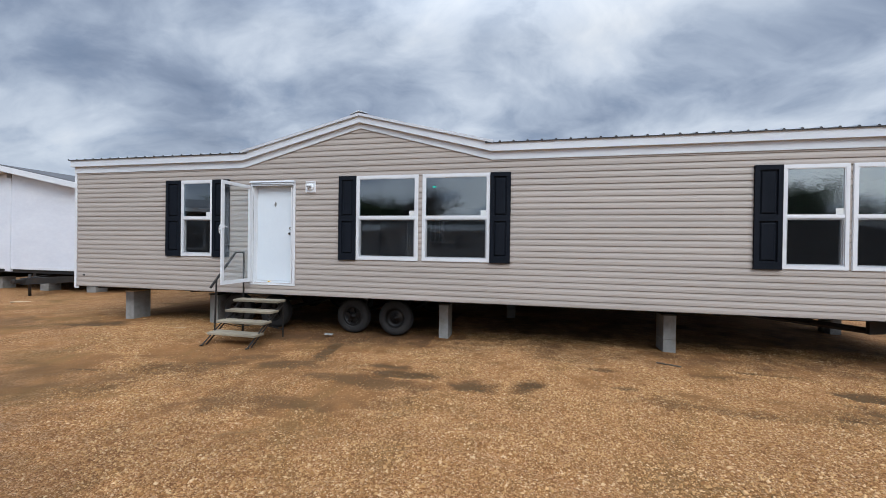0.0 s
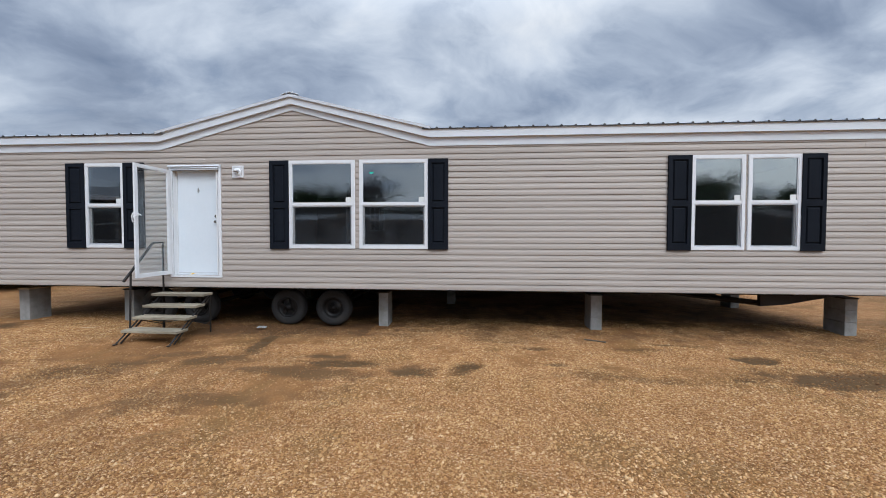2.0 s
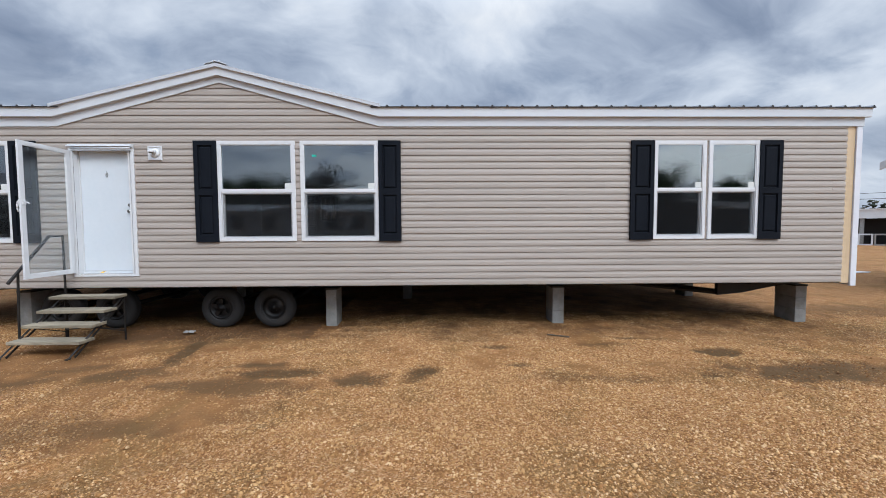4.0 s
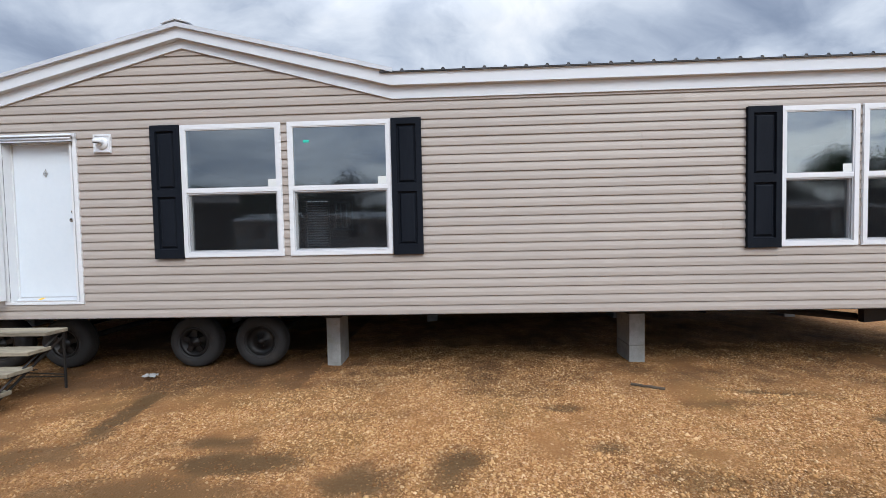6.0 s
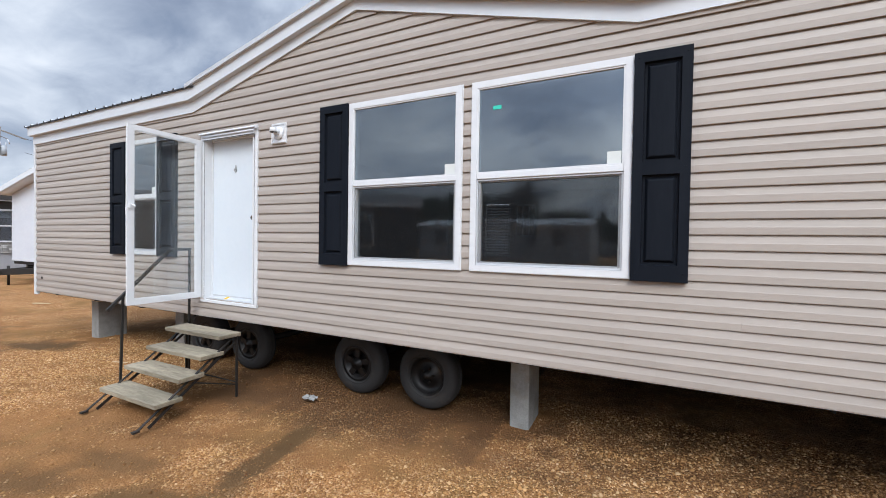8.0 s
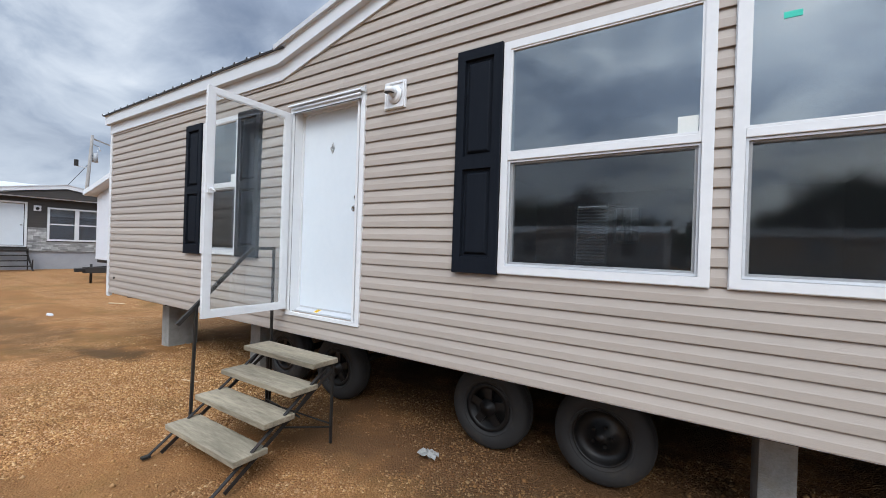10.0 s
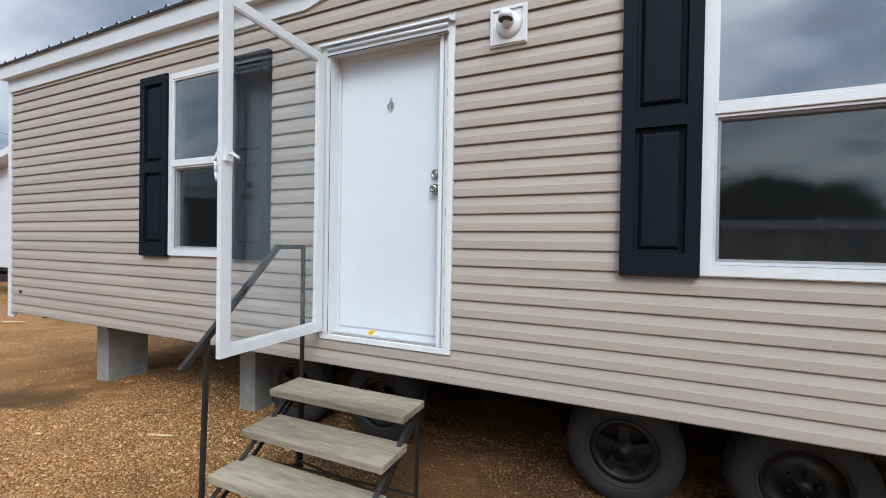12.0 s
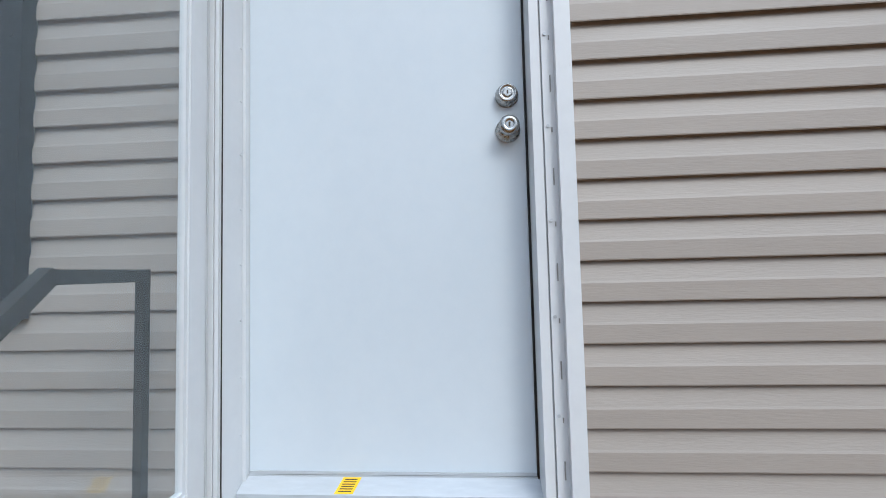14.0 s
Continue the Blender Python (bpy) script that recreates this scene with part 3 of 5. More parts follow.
def build_shell():
    glass_holes = [(a + 0.03, b - 0.03, WZ0 + 0.03, WZ1 - 0.03) for a, b in WINDOWS]
    door_hole = (DX0 + 0.035, DX1 - 0.035, DZ0 + 0.03, DZ1 - 0.03)
    part("front_sheathing", holed(B(), X0, X1, 0.775, 3.40, FACE + 0.004, FACE + 0.10, glass_holes + [door_hole]), INNER, home, "inner wallboard and sheathing of the front wall")
    bm = B()
    prism(bm, [(GX0, 3.40), (GX1, 3.40), (GX, 4.04)], 1, FACE + 0.004, FACE + 0.06)
    part("gable_sheathing", bm, INNER, home)
    bm = holed(B(), X0, X1, 0.775, 3.40, BACK, BACK + 0.1, [(-4.58, -3.86, 1.35, 2.85), (-3.62, -3.09, 1.92, 2.78)])
    part("back_wall", bm, INNER, home)
    bm = B()
    box(bm, X0, X0 + 0.1, FACE + 0.1, BACK, 0.775, 3.40)
    part("end_wall", bm, INNER, home)
    bm = B()
    box(bm, X1 - 0.1, X1, FACE + 0.1, BACK, 0.775, 3.40)
    part("end_wall", bm, INNER, home)
    part("interior_floor", box(B(), X0 + 0.1, X1 - 0.1, FACE + 0.1, BACK, 0.765, 0.80), FLOORING, home)
    part("interior_ceiling", box(B(), X0 + 0.1, X1 - 0.1, FACE + 0.1, BACK, 3.17, 3.22), INNER, home)
    for x in (-5.3, 0.6, 3.0):
        part("partition_wall", box(B(), x - 0.05, x + 0.05, FACE + 0.1, BACK - (0 if x > 0.5 else 1.2), 0.80, 3.17), INNER, home)
    # wrapped ends, seen as thin white edges
    part("end_wrap", box(B(), X0 - 0.006, X0 - 0.002, FACE + 0.012, BACK + 0.1, 0.74, 3.5), WRAP, home, "white plastic wrap over the end wall")
    part("end_wrap", box(B(), X1 + 0.23, X1 + 0.236, FACE + 0.012, BACK + 0.1, 0.70, 3.5), WRAP, home, "white plastic wrap over the end wall")
    # back door light and a window with blinds, seen dimly through the front glass
    bd = part("back_door_lite", holed(B(), -3.66, -3.05, 1.88, 2.82, BACK - 0.03, BACK - 0.002, [(-3.62 + i * 0.177 + 0.012, -3.62 + (i + 1) * 0.177 - 0.012, 1.92 + j * 0.287 + 0.012, 1.92 + (j + 1) * 0.287 - 0.012) for i in range(3) for j in range(3)]), WHITE, home, "white nine-lite grid in the back door")
    part("pane", box(B(), -3.62, -3.09, BACK + 0.04, BACK + 0.044, 1.92, 2.78), GLASS, bd)
    bl = part("back_window_frame", holed(B(), -4.63, -3.81, 1.30, 2.90, BACK - 0.03, BACK - 0.002, [(-4.58, -3.86, 1.35, 2.85)]), WHITE, home)
    for i in range(18):
        z = 1.37 + i * 0.082
        part("blind_slat", prism(B(), [(BACK + 0.02, z), (BACK + 0.06, z + 0.05), (BACK + 0.062, z + 0.05), (BACK + 0.022, z)], 0, -4.57, -3.87), WHITE, bl)


build_shell()

PROFILE = [(0.001, 0.016), (0.0125, 0.016), (0.0150, 0.0042), (0.0180, 0.0032), (0.0190, 0.0062), (0.0180, 0.049), (0.0160, 0.055), (0.0055, 0.098), (0.003, 0.1036), (0.003, 0.113), (0.001, 0.113)]


def lap_piece(bm, x0, x1, z, out):
    return prism(bm, [(FACE - o - (out if o > 0.004 else 0), z + h) for o, h in PROFILE], 0, x0, x1)


def build_siding():
    rng = random.Random(3)
    for k in range(31):
        z = LOW + LAP * k
        top = z + LAP
        if top < EAVE + 0.12:
            spans = [(X0, X1)]
        else:
            lift = max(0.0, top - EAVE - 0.11) / (PEAK - EAVE)
            if lift >= 0.99:
                break
            spans = [(GX0 + (GX - GX0) * lift, GX1 - (GX1 - GX) * lift)]
        holes = []
        if 7 <= k <= 21:
            holes += [(a + 0.012, b - 0.012) for a, b in WINDOWS]
        if 2 <= k <= 20:
            holes.append((DX0 + 0.012, DX1 - 0.012))
        for a, b in sorted(holes):
            s = spans.pop()
            spans += [(s[0], a), (b, s[1])]
        rng.seed(40 + k // 2)
        first = X0 + rng.uniform(0.8, 3.4)
        joints = [j for j in (first + 3.66 * i for i in range(6)) if not -4.2 < j < -1.8]
        joints = sorted(joints + ([-3.06] if k in (5, 6) else [-2.21] if k in (0, 1) else []))
        for a, b in spans:
            cuts = [a] + [j for j in joints if a + 0.1 < j < b - 0.1] + [b]
            for i, (c, d) in enumerate(zip(cuts, cuts[1:])):
                part("siding_board", lap_piece(B(), c, d + (0.02 if d != b else 0), z, 0.0016 * (i % 2)), SIDING, home)
    part("bottom_starter", prism(B(), [(FACE - 0.010, LOW - 0.003), (FACE - 0.010, LOW + 0.004), (FACE + 0.004, LOW + 0.004), (FACE + 0.004, LOW - 0.003)], 0, X0, X1), WHITE, home, "thin pale starter strip")


build_siding()


def eave_board(name, z0, z1, y0, y1, xa, xb, material, label="", k0=1.0, k1=1.0):
    """One band that follows the eave and the gable, mitred at the breaks."""
    stops = [xa, GX0, GX, GX1, xb]
    for a, b in zip(stops, stops[1:]):
        bm = B()
        za, zb, ua, ub = gable(a) * k0, gable(b) * k0, gable(a) * k1, gable(b) * k1
        v = [bm.verts.new(p) for p in ((a, y0, z0 + za), (b, y0, z0 + zb), (b, y1, z0 + zb), (a, y1, z0 + za), (a, y0, z1 + ua), (b, y0, z1 + ub), (b, y1, z1 + ub), (a, y1, z1 + ua))]
        for q in ((3, 2, 1, 0), (4, 5, 6, 7), (0, 1, 5, 4), (1, 2, 6, 5), (2, 3, 7, 6), (3, 0, 4, 7)):
            bm.faces.new([v[i] for i in q])
        part(name, bm, material, home, label)


def ribbed(bm, x0, x1, p0, p1, pitch, high):
    """Sheet metal with raised ribs: spread along x from x0 to x1, running from p0 to p1 (y, z)."""
    pts = []
    x = x0
    while x < x1 - 1e-6:
        pts += [(x, 0), (x + 0.012, high), (x + 0.034, high), (x + 0.046, 0)]
        x += pitch
    pts = [q for q in pts if q[0] < x1] + [(x1, 0)]
    lo = [bm.verts.new((a, p0[0], p0[1] + h)) for a, h in pts]
    hi = [bm.verts.new((a, p1[0], p1[1] + h)) for a, h in pts]
    for i in range(len(pts) - 1):
        bm.faces.new((lo[i], lo[i + 1], hi[i + 1], hi[i]))
    return bm


FLAT = 0.955


def build_roof():
    eave_board("frieze_board", EAVE, EAVE + 0.142, FACE - 0.035, FACE + 0.004, X0 - 0.05, X1 + 0.24, TRIM, k0=1.05)
    eave_board("fascia_board", EAVE + 0.135, EAVE + 0.272, FACE - 0.092, FACE - 0.036, X0 - 0.09, X1 + 0.30, TRIM, "broad white metal fascia", 0.985, FLAT)
    eave_board("soffit_strip", EAVE + 0.1425, EAVE + 0.150, FACE - 0.034, FACE + 0.06, X0 - 0.05, X1 + 0.24, TRIM)
    eave_board("drip_edge", EAVE + 0.258, EAVE + 0.276, FACE - 0.098, FACE - 0.093, X0 - 0.10, X1 + 0.31, WHITE, "", FLAT, FLAT)
    z = EAVE + 0.279
    ridge_y, rise = 11.45, 0.165
    zr = z + (ridge_y - FACE + 0.14) * rise
    for a, b in ((X0 - 0.13, GX0 + 0.12), (GX1 - 0.12, X1 + 0.34)):
        part("roof_sheet", ribbed(B(), a, b, (FACE - 0.122, z), (ridge_y, zr), 0.229, 0.022), ROOFING, home, "ribbed galvanised metal roofing")
        # dark fill under each rib end and along the eave line
        bm = B()
        x = a
        while x < b - 0.05:
            prism(bm, [(x - 0.004, z - 0.004), (x + 0.012, z + 0.021), (x + 0.034, z + 0.021), (x + 0.05, z - 0.004)], 1, FACE - 0.117, FACE - 0.03)
            x += 0.229
        box(bm, a + 0.01, b - 0.01, FACE - 0.116, FACE - 0.08, z - 0.012, z - 0.0015)
        part("rib_closure", bm, DARKMET, home, "dark fill under the roof ribs along the eave")
    part("roof_sheet", ribbed(B(), GX0 + 0.121, GX1 - 0.121, (FACE + 0.2, z + 0.345 * rise), (ridge_y, zr), 0.229, 0.022), ROOFING, home)
    part("roof_sheet", ribbed(B(), X0 - 0.13, X1 + 0.34, (BACK + 0.25, z), (ridge_y, zr), 0.229, 0.022), ROOFING, home)
    for x in (X0 - 0.02, X1 + 0.2):
        part("roof_gable_end", prism(B(), [(FACE, 3.45), (BACK + 0.1, 3.45), (ridge_y, zr - 0.02)], 0, x, x + 0.03), WRAP, home)
    # front gable roof: two ribbed slopes and a ridge cap
    zt = EAVE + 0.279
    for xa, xb in ((GX0 - 0.02, GX), (GX1 + 0.02, GX)):
        bm = B()
        za, zb = zt, zt + (PEAK - EAVE) * FLAT
        ys = []
        y = FACE - 0.107
        while y < 10.4:
            ys += [(y, 0), (y + 0.012, 0.022), (y + 0.034, 0.022), (y + 0.046, 0)]
            y += 0.229
        lo = [bm.verts.new((xa, p, za + h + 0.006)) for p, h in ys]
        hi = [bm.verts.new((xb, p, zb + h + 0.006)) for p, h in ys]
        for i in range(len(ys) - 1):
            bm.faces.new((lo[i], lo[i + 1], hi[i + 1], hi[i]))
        part("gable_roof_sheet", bm, ROOFING, home, "shiny ribbed metal slope of the front gable")
        # rake trim with screw heads
        s = 1 if xb > xa else -1
        bm = B()
        prism(bm, [(xa, za - 0.012), (xb, zb - 0.012), (xb, zb + 0.032), (xa, za + 0.032)], 1, FACE - 0.127, FACE - 0.099)
        prism(bm, [(xa, za + 0.0325), (xb, zb + 0.0325), (xb, zb + 0.037), (xa, za + 0.037)], 1, FACE - 0.127, FACE + 0.02)
        for i in range(9):
            f = (i + 0.5) / 9
            x, zz = xa + (xb - xa) * f, za + (zb - za) * f
            rod(bm, (x, FACE - 0.10, zz + 0.035), (x, FACE - 0.10, zz + 0.047), 0.008, seg=6)
        part("rake_trim", bm, ALU, home, "bare metal rake trim with screw heads")
    bm = B()
    zp = zt + (PEAK - EAVE) * FLAT + 0.066
    prism(bm, [(GX - 0.17, zp - 0.045), (GX - 0.04, zp - 0.004), (GX, zp + 0.012), (GX + 0.04, zp - 0.004), (GX + 0.17, zp - 0.045), (GX + 0.16, zp - 0.05), (GX, zp - 0.005), (GX - 0.16, zp - 0.05)], 1, FACE - 0.132, 10.4)
    for s in (-1, 1):
        for i in range(3):
            rod(bm, (GX + s * (0.05 + 0.04 * i), FACE - 0.10 + 0.02 * i, zp - 0.02 * i), (GX + s * (0.05 + 0.04 * i), FACE - 0.10 + 0.02 * i, zp + 0.014 - 0.02 * i), 0.008, seg=6)
    part("ridge_cap", bm, ALU, home, "bent metal ridge cap")
    part("main_ridge_cap", prism(B(), [(ridge_y - 0.15, zr + 0.002), (ridge_y, zr + 0.035), (ridge_y + 0.15, zr + 0.002)], 0, X0 - 0.13, X1 + 0.34), ROOFING, home)
    # corner posts
    part("corner_trim", box(B(), X0 - 0.055, X0 + 0.004, FACE - 0.03, FACE + 0.03, 0.715, EAVE, 0.004), WHITE, home)
    part("corner_flap", box(B(), X0 - 0.035, X0 + 0.075, FACE - 0.026, FACE - 0.02, 0.712, 0.733), WHITE, home, "loose white tail of the starter strip")
    part("corner_lumber", box(B(), X1 + 0.001, X1 + 0.135, FACE - 0.006, FACE + 0.034, 0.745, EAVE, 0.003), LUMBER, home, "bare wooden stud left open at the corner")
    part("corner_wrap", box(B(), X1 + 0.137, X1 + 0.232, FACE - 0.028, FACE + 0.011, 0.70, EAVE, 0.004), WRAP, home, "white wrap folded round the corner")
    part("spigot_plate", box(B(), X0 + 0.18, X0 + 0.24, FACE - 0.022, FACE - 0.012, 0.985, 1.02, 0.003), RUST, home, "small dark water inlet plate")


build_roof()


def build_window(x0, x1, green=False):
    win = part("window", holed(B(), x0, x1, WZ0, WZ1, FACE - 0.034, FACE + 0.05, [(x0 + 0.048, x1 - 0.048, WZ0 + 0.05, WZ1 - 0.05)]), WHITE, home, "white vinyl single-hung window")
    # nailing flange lip, a little wider and flatter
    part("outer_lip", holed(B(), x0 - 0.006, x1 + 0.006, WZ0 - 0.006, WZ1 + 0.006, FACE - 0.024, FACE - 0.012, [(x0 + 0.002, x1 - 0.002, WZ0 + 0.002, WZ1 - 0.002)]), WHITE, win)
    a, b = x0 + 0.048, x1 - 0.048
    m = WMEET
    part("meeting_rail", box(B(), a, b, FACE - 0.0295, FACE + 0.02, m - 0.024, m + 0.022, 0.004), WHITE, win)
    part("upper_bead", holed(B(), a, b, m + 0.022, WZ1 - 0.05, FACE - 0.028, FACE + 0.03, [(a + 0.014, b - 0.014, m + 0.034, WZ1 - 0.062)]), WHITE, win)
    part("lower_sash", holed(B(), a, b, WZ0 + 0.05, m - 0.024, FACE - 0.006, FACE + 0.04, [(a + 0.030, b - 0.030, WZ0 + 0.078, m - 0.048)]), WHITE, win)
    part("upper_pane", box(B(), a + 0.01, b - 0.01, FACE - 0.016, FACE - 0.013, m + 0.03, WZ1 - 0.06), GLASS, win, "tinted double glass reflecting the clouds")
    part("lower_pane", box(B(), a + 0.02, b - 0.02, FACE + 0.022, FACE + 0.025, WZ0 + 0.07, m - 0.04), SCREENED, win)
    scr = part("insect_screen", box(B(), a + 0.012, b - 0.012, FACE - 0.0145, FACE - 0.0135, WZ0 + 0.064, m - 0.036), SCREEN, win, "dark grey insect screen")
    part("screen_frame", holed(B(), a + 0.002, b - 0.002, WZ0 + 0.052, m - 0.026, FACE - 0.020, FACE - 0.0065, [(a + 0.014, b - 0.014, WZ0 + 0.066, m - 0.038)]), ALU, scr)
    part("paper_label", box(B(), b - 0.112, b - 0.018, FACE - 0.019, FACE - 0.017, m + 0.036, m + 0.122), PAPER, win)
    if green:
        part("green_label", box(B(), a + 0.13, a + 0.20, FACE - 0.019, FACE - 0.017, WZ1 - 0.235, WZ1 - 0.205), GREEN, win)


for i, (a, b) in enumerate(WINDOWS):
    build_window(a, b, green=(i == 2))


def build_shutter(x0, x1):
    z0, z1 = 1.463, 3.017
    y = FACE - 0.054
    mid = (z0 + z1) / 2 - 0.01
    panels = [(x0 + 0.062, x1 - 0.062, z0 + 0.11, mid - 0.045), (x0 + 0.062, x1 - 0.062, mid + 0.045, z1 - 0.07)]
    sh = part("shutter", holed(B(), x0, x1, z0, z1, y, FACE - 0.014, panels), BLACK, home, "charcoal black raised-panel shutter")
    for a, b, c, d in panels:
        bm = B()
        # sunken moulding that rises to a raised field
        rings = [(0, y + 0.003), (0.004, y + 0.026), (0.020, y + 0.027), (0.034, y + 0.010), (0.040, y + 0.008)]
        prev = None
        for inset, yy in rings:
            ring = [bm.verts.new(p) for p in ((a + inset, yy, c + inset), (b - inset, yy, c + inset), (b - inset, yy, d - inset), (a + inset, yy, d - inset))]
            if prev:
                for i in range(4):
                    bm.faces.new((prev[i], prev[(i + 1) % 4], ring[(i + 1) % 4], ring[i]))
            prev = ring
        bm.faces.new(prev)
        part("panel", bm, BLACK, sh)
    for z in (z0 + 0.055, mid, z1 - 0.035):
        for x in (x0 + 0.03, x1 - 0.03):
            part("screw", lathe(B(), [(0.004, y - 0.003), (0.006, y + 0.002)], (x, 0, z), 1, 8), BLACK, sh)


for a, b in SHUTTERS:
    build_shutter(a, b)


def build_entry():
    """White frame, deep jambs with stops and screws, a leaf set well back, an aluminium sill."""
    a, b = DX0 + 0.075, DX1 - 0.040
    lo, hi, leaf_y = DZ0 + 0.035, DZ1 - 0.052, FACE + 0.078
    fr = part("door_frame", holed(B(), DX0, DX1, DZ0, DZ1, FACE - 0.030, FACE - 0.002, [(a, b, DZ0 + 0.030, DZ1 - 0.05)]), WHITE, home, "white aluminium door frame")
    # stepped hinge side: three thin ribs, then the jamb that runs back to the leaf
    for off, y in ((0.030, 0.038), (0.046, 0.034), (0.062, 0.038)):
        part("frame_rib", box(B(), DX0 + off - 0.004, DX0 + off + 0.005, FACE - y, FACE - 0.0305, DZ0 + 0.045, DZ1 - 0.05), WHITE, fr)
    bm = B()
    box(bm, a - 0.011, a - 0.001, FACE - 0.0015, leaf_y + 0.05, lo, hi)
    box(bm, a - 0.0005, a + 0.010, leaf_y - 0.018, leaf_y + 0.05, lo, hi)
    for i in range(12):
        z = DZ0 + 0.19 + i * 0.155
        rod(bm, (a + 0.002, leaf_y - 0.026, z), (a - 0.001, leaf_y - 0.026, z), 0.0035, seg=6)
    part("jamb", bm, WHITE, fr, "white hinge jamb with small screws")
    bm = B()
    box(bm, b + 0.001, b + 0.011, FACE - 0.0015, leaf_y + 0.05, lo, hi)
    box(bm, b - 0.030, b, FACE - 0.006, leaf_y + 0.05, lo, hi)
    box(bm, b - 0.036, b - 0.0305, FACE + 0.006, leaf_y + 0.05, lo, hi)
    box(bm, b - 0.060, b - 0.0365, FACE - 0.014, leaf_y + 0.05, lo, hi)
    part("jamb", bm, WHITE, fr, "white strike jamb with punched slots")
    for i in range(15):
        z = DZ0 + 0.13 + i * 0.121
        bm = B()
        h = 0.006 if i % 2 else 0.022
        box(bm, b - 0.012, b - 0.009, FACE - 0.0085, FACE - 0.0062, z - h, z + h)
        part("slot", bm, BLOCK, fr)
        if i % 2:
            part("screw", rod(B(), (b - 0.021, FACE - 0.0062, z + 0.01), (b - 0.021, FACE - 0.0092, z + 0.01), 0.0045, seg=7), ALU, fr)
    part("head_jamb", box(B(), a, b, FACE - 0.02, leaf_y + 0.05, DZ1 - 0.05, DZ1 - 0.03), WHITE, fr)
    part("head_stop", box(B(), a + 0.011, b - 0.061, leaf_y - 0.018, leaf_y + 0.05, DZ1 - 0.075, DZ1 - 0.051), WHITE, fr)
    cap = [(FACE - 0.031, DZ1 - 0.006), (FACE - 0.052, DZ1 - 0.004), (FACE - 0.058, DZ1 - 0.010), (FACE - 0.061, DZ1 - 0.006), (FACE - 0.050, DZ1 + 0.012), (FACE - 0.014, DZ1 + 0.028), (FACE - 0.014, DZ1 + 0.001), (FACE - 0.031, DZ1 + 0.001)]
    part("drip_cap", prism(B(), cap, 0, DX0 - 0.012, DX1 - 0.03), TRIM, fr, "white metal drip cap with a bent end")
    bm = B()
    prism(bm, [(DX1 - 0.029, DZ1 - 0.012), (DX1 + 0.008, DZ1 - 0.03), (DX1 + 0.014, DZ1 + 0.024), (DX1 - 0.004, DZ1 + 0.004), (DX1 - 0.029, DZ1 + 0.020)], 1, FACE - 0.055, FACE - 0.034)
    part("bent_corner", bm, TRIM, fr, "torn and folded end of the drip cap")
    # rolled storm-door header under the cap; a dark strip paints its shadow gap
    part("header_bar", rod(B(), (a - 0.02, FACE - 0.046, DZ1 - 0.038), (b + 0.006, FACE - 0.046, DZ1 - 0.038), 0.013, seg=12), ALU, fr, "rolled grey aluminium header")
    part("header_web", box(B(), a - 0.02, b + 0.006, FACE - 0.044, FACE - 0.031, DZ1 - 0.078, DZ1 - 0.030), TRIM, fr)
    part("header_gap", box(B(), a - 0.02, b + 0.004, FACE - 0.0455, FACE - 0.0442, DZ1 - 0.080, DZ1 - 0.072), RUST, fr, "dark strip painted as the shadow gap under the header")
    # black strip on the frame face stands in for the shaded hinge gap
    part("hinge_gap", box(B(), a - 0.0042, a - 0.0014, FACE - 0.0322, FACE - 0.0302, DZ0 + 0.045, DZ1 - 0.08), RUST, fr, "dark strip painted as the shaded gap beside the storm-door hinge")
    x0, x1, zb = a + 0.0105, b - 0.066, DZ0 + 0.080
    leaf = part("entry_door", box(B(), x0, x1, leaf_y, leaf_y + 0.045, zb, DZ1 - 0.070, 0.002), DOORW, home, "flat white steel entry door, closed")
    part("weather_seal", box(B(), x1 + 0.0005, x1 + 0.0058, leaf_y - 0.004, leaf_y + 0.045, zb - 0.01, DZ1 - 0.07), RUST, leaf, "dark rubber seal along the lock edge")
    part("door_sweep", box(B(), x0 + 0.002, x1 - 0.002, leaf_y - 0.004, leaf_y - 0.0005, zb - 0.004, zb + 0.004), ALU, leaf)
    sy, sz = FACE + 0.028, DZ0 + 0.046
    th = part("threshold", prism(B(), [(sy, sz), (leaf_y - 0.004, DZ0 + 0.070), (leaf_y - 0.0035, DZ0 + 0.0745), (leaf_y + 0.05, DZ0 + 0.0745), (leaf_y + 0.05, DZ0 + 0.03), (sy, DZ0 + 0.034)], 0, a + 0.001, b - 0.0365), ALU, home, "mill aluminium sill with a yellow label")
    # black block fills the gap and paints its shade
    part("sill_gap", box(B(), a + 0.001, b - 0.037, FACE - 0.001, sy - 0.001, DZ0 + 0.010, DZ0 + 0.029), RUST, th, "dark block painted as the shaded gap in front of the sill")
    ux, uz = leaf_y - 0.004 - sy, DZ0 + 0.070 - sz
    # the warning label lies on the sloped sill
    lab, lx = B(), -4.741

    def on_sill(x, f, lift):
        return (x, sy + ux * f, sz + uz * f + lift)

    lab.faces.new([lab.verts.new(on_sill(x, f, 0.0008)) for x, f in ((lx - 0.030, 0.06), (lx + 0.020, 0.06), (lx + 0.033, 0.97), (lx - 0.017, 0.97))])
    part("warning_label", lab, YELLOW, th, "yellow warning label")
    for i in range(6):
        f = 0.16 + i * 0.13
        bm, s = B(), lx - 0.030 + 0.0135 * f
        bm.faces.new([bm.verts.new(on_sill(x, g, 0.0013)) for x, g in ((s + 0.007, f), (s + 0.042, f), (s + 0.043, f + 0.055), (s + 0.008, f + 0.055))])
        part("print_bar", bm, INK, th)
    yl = leaf_y
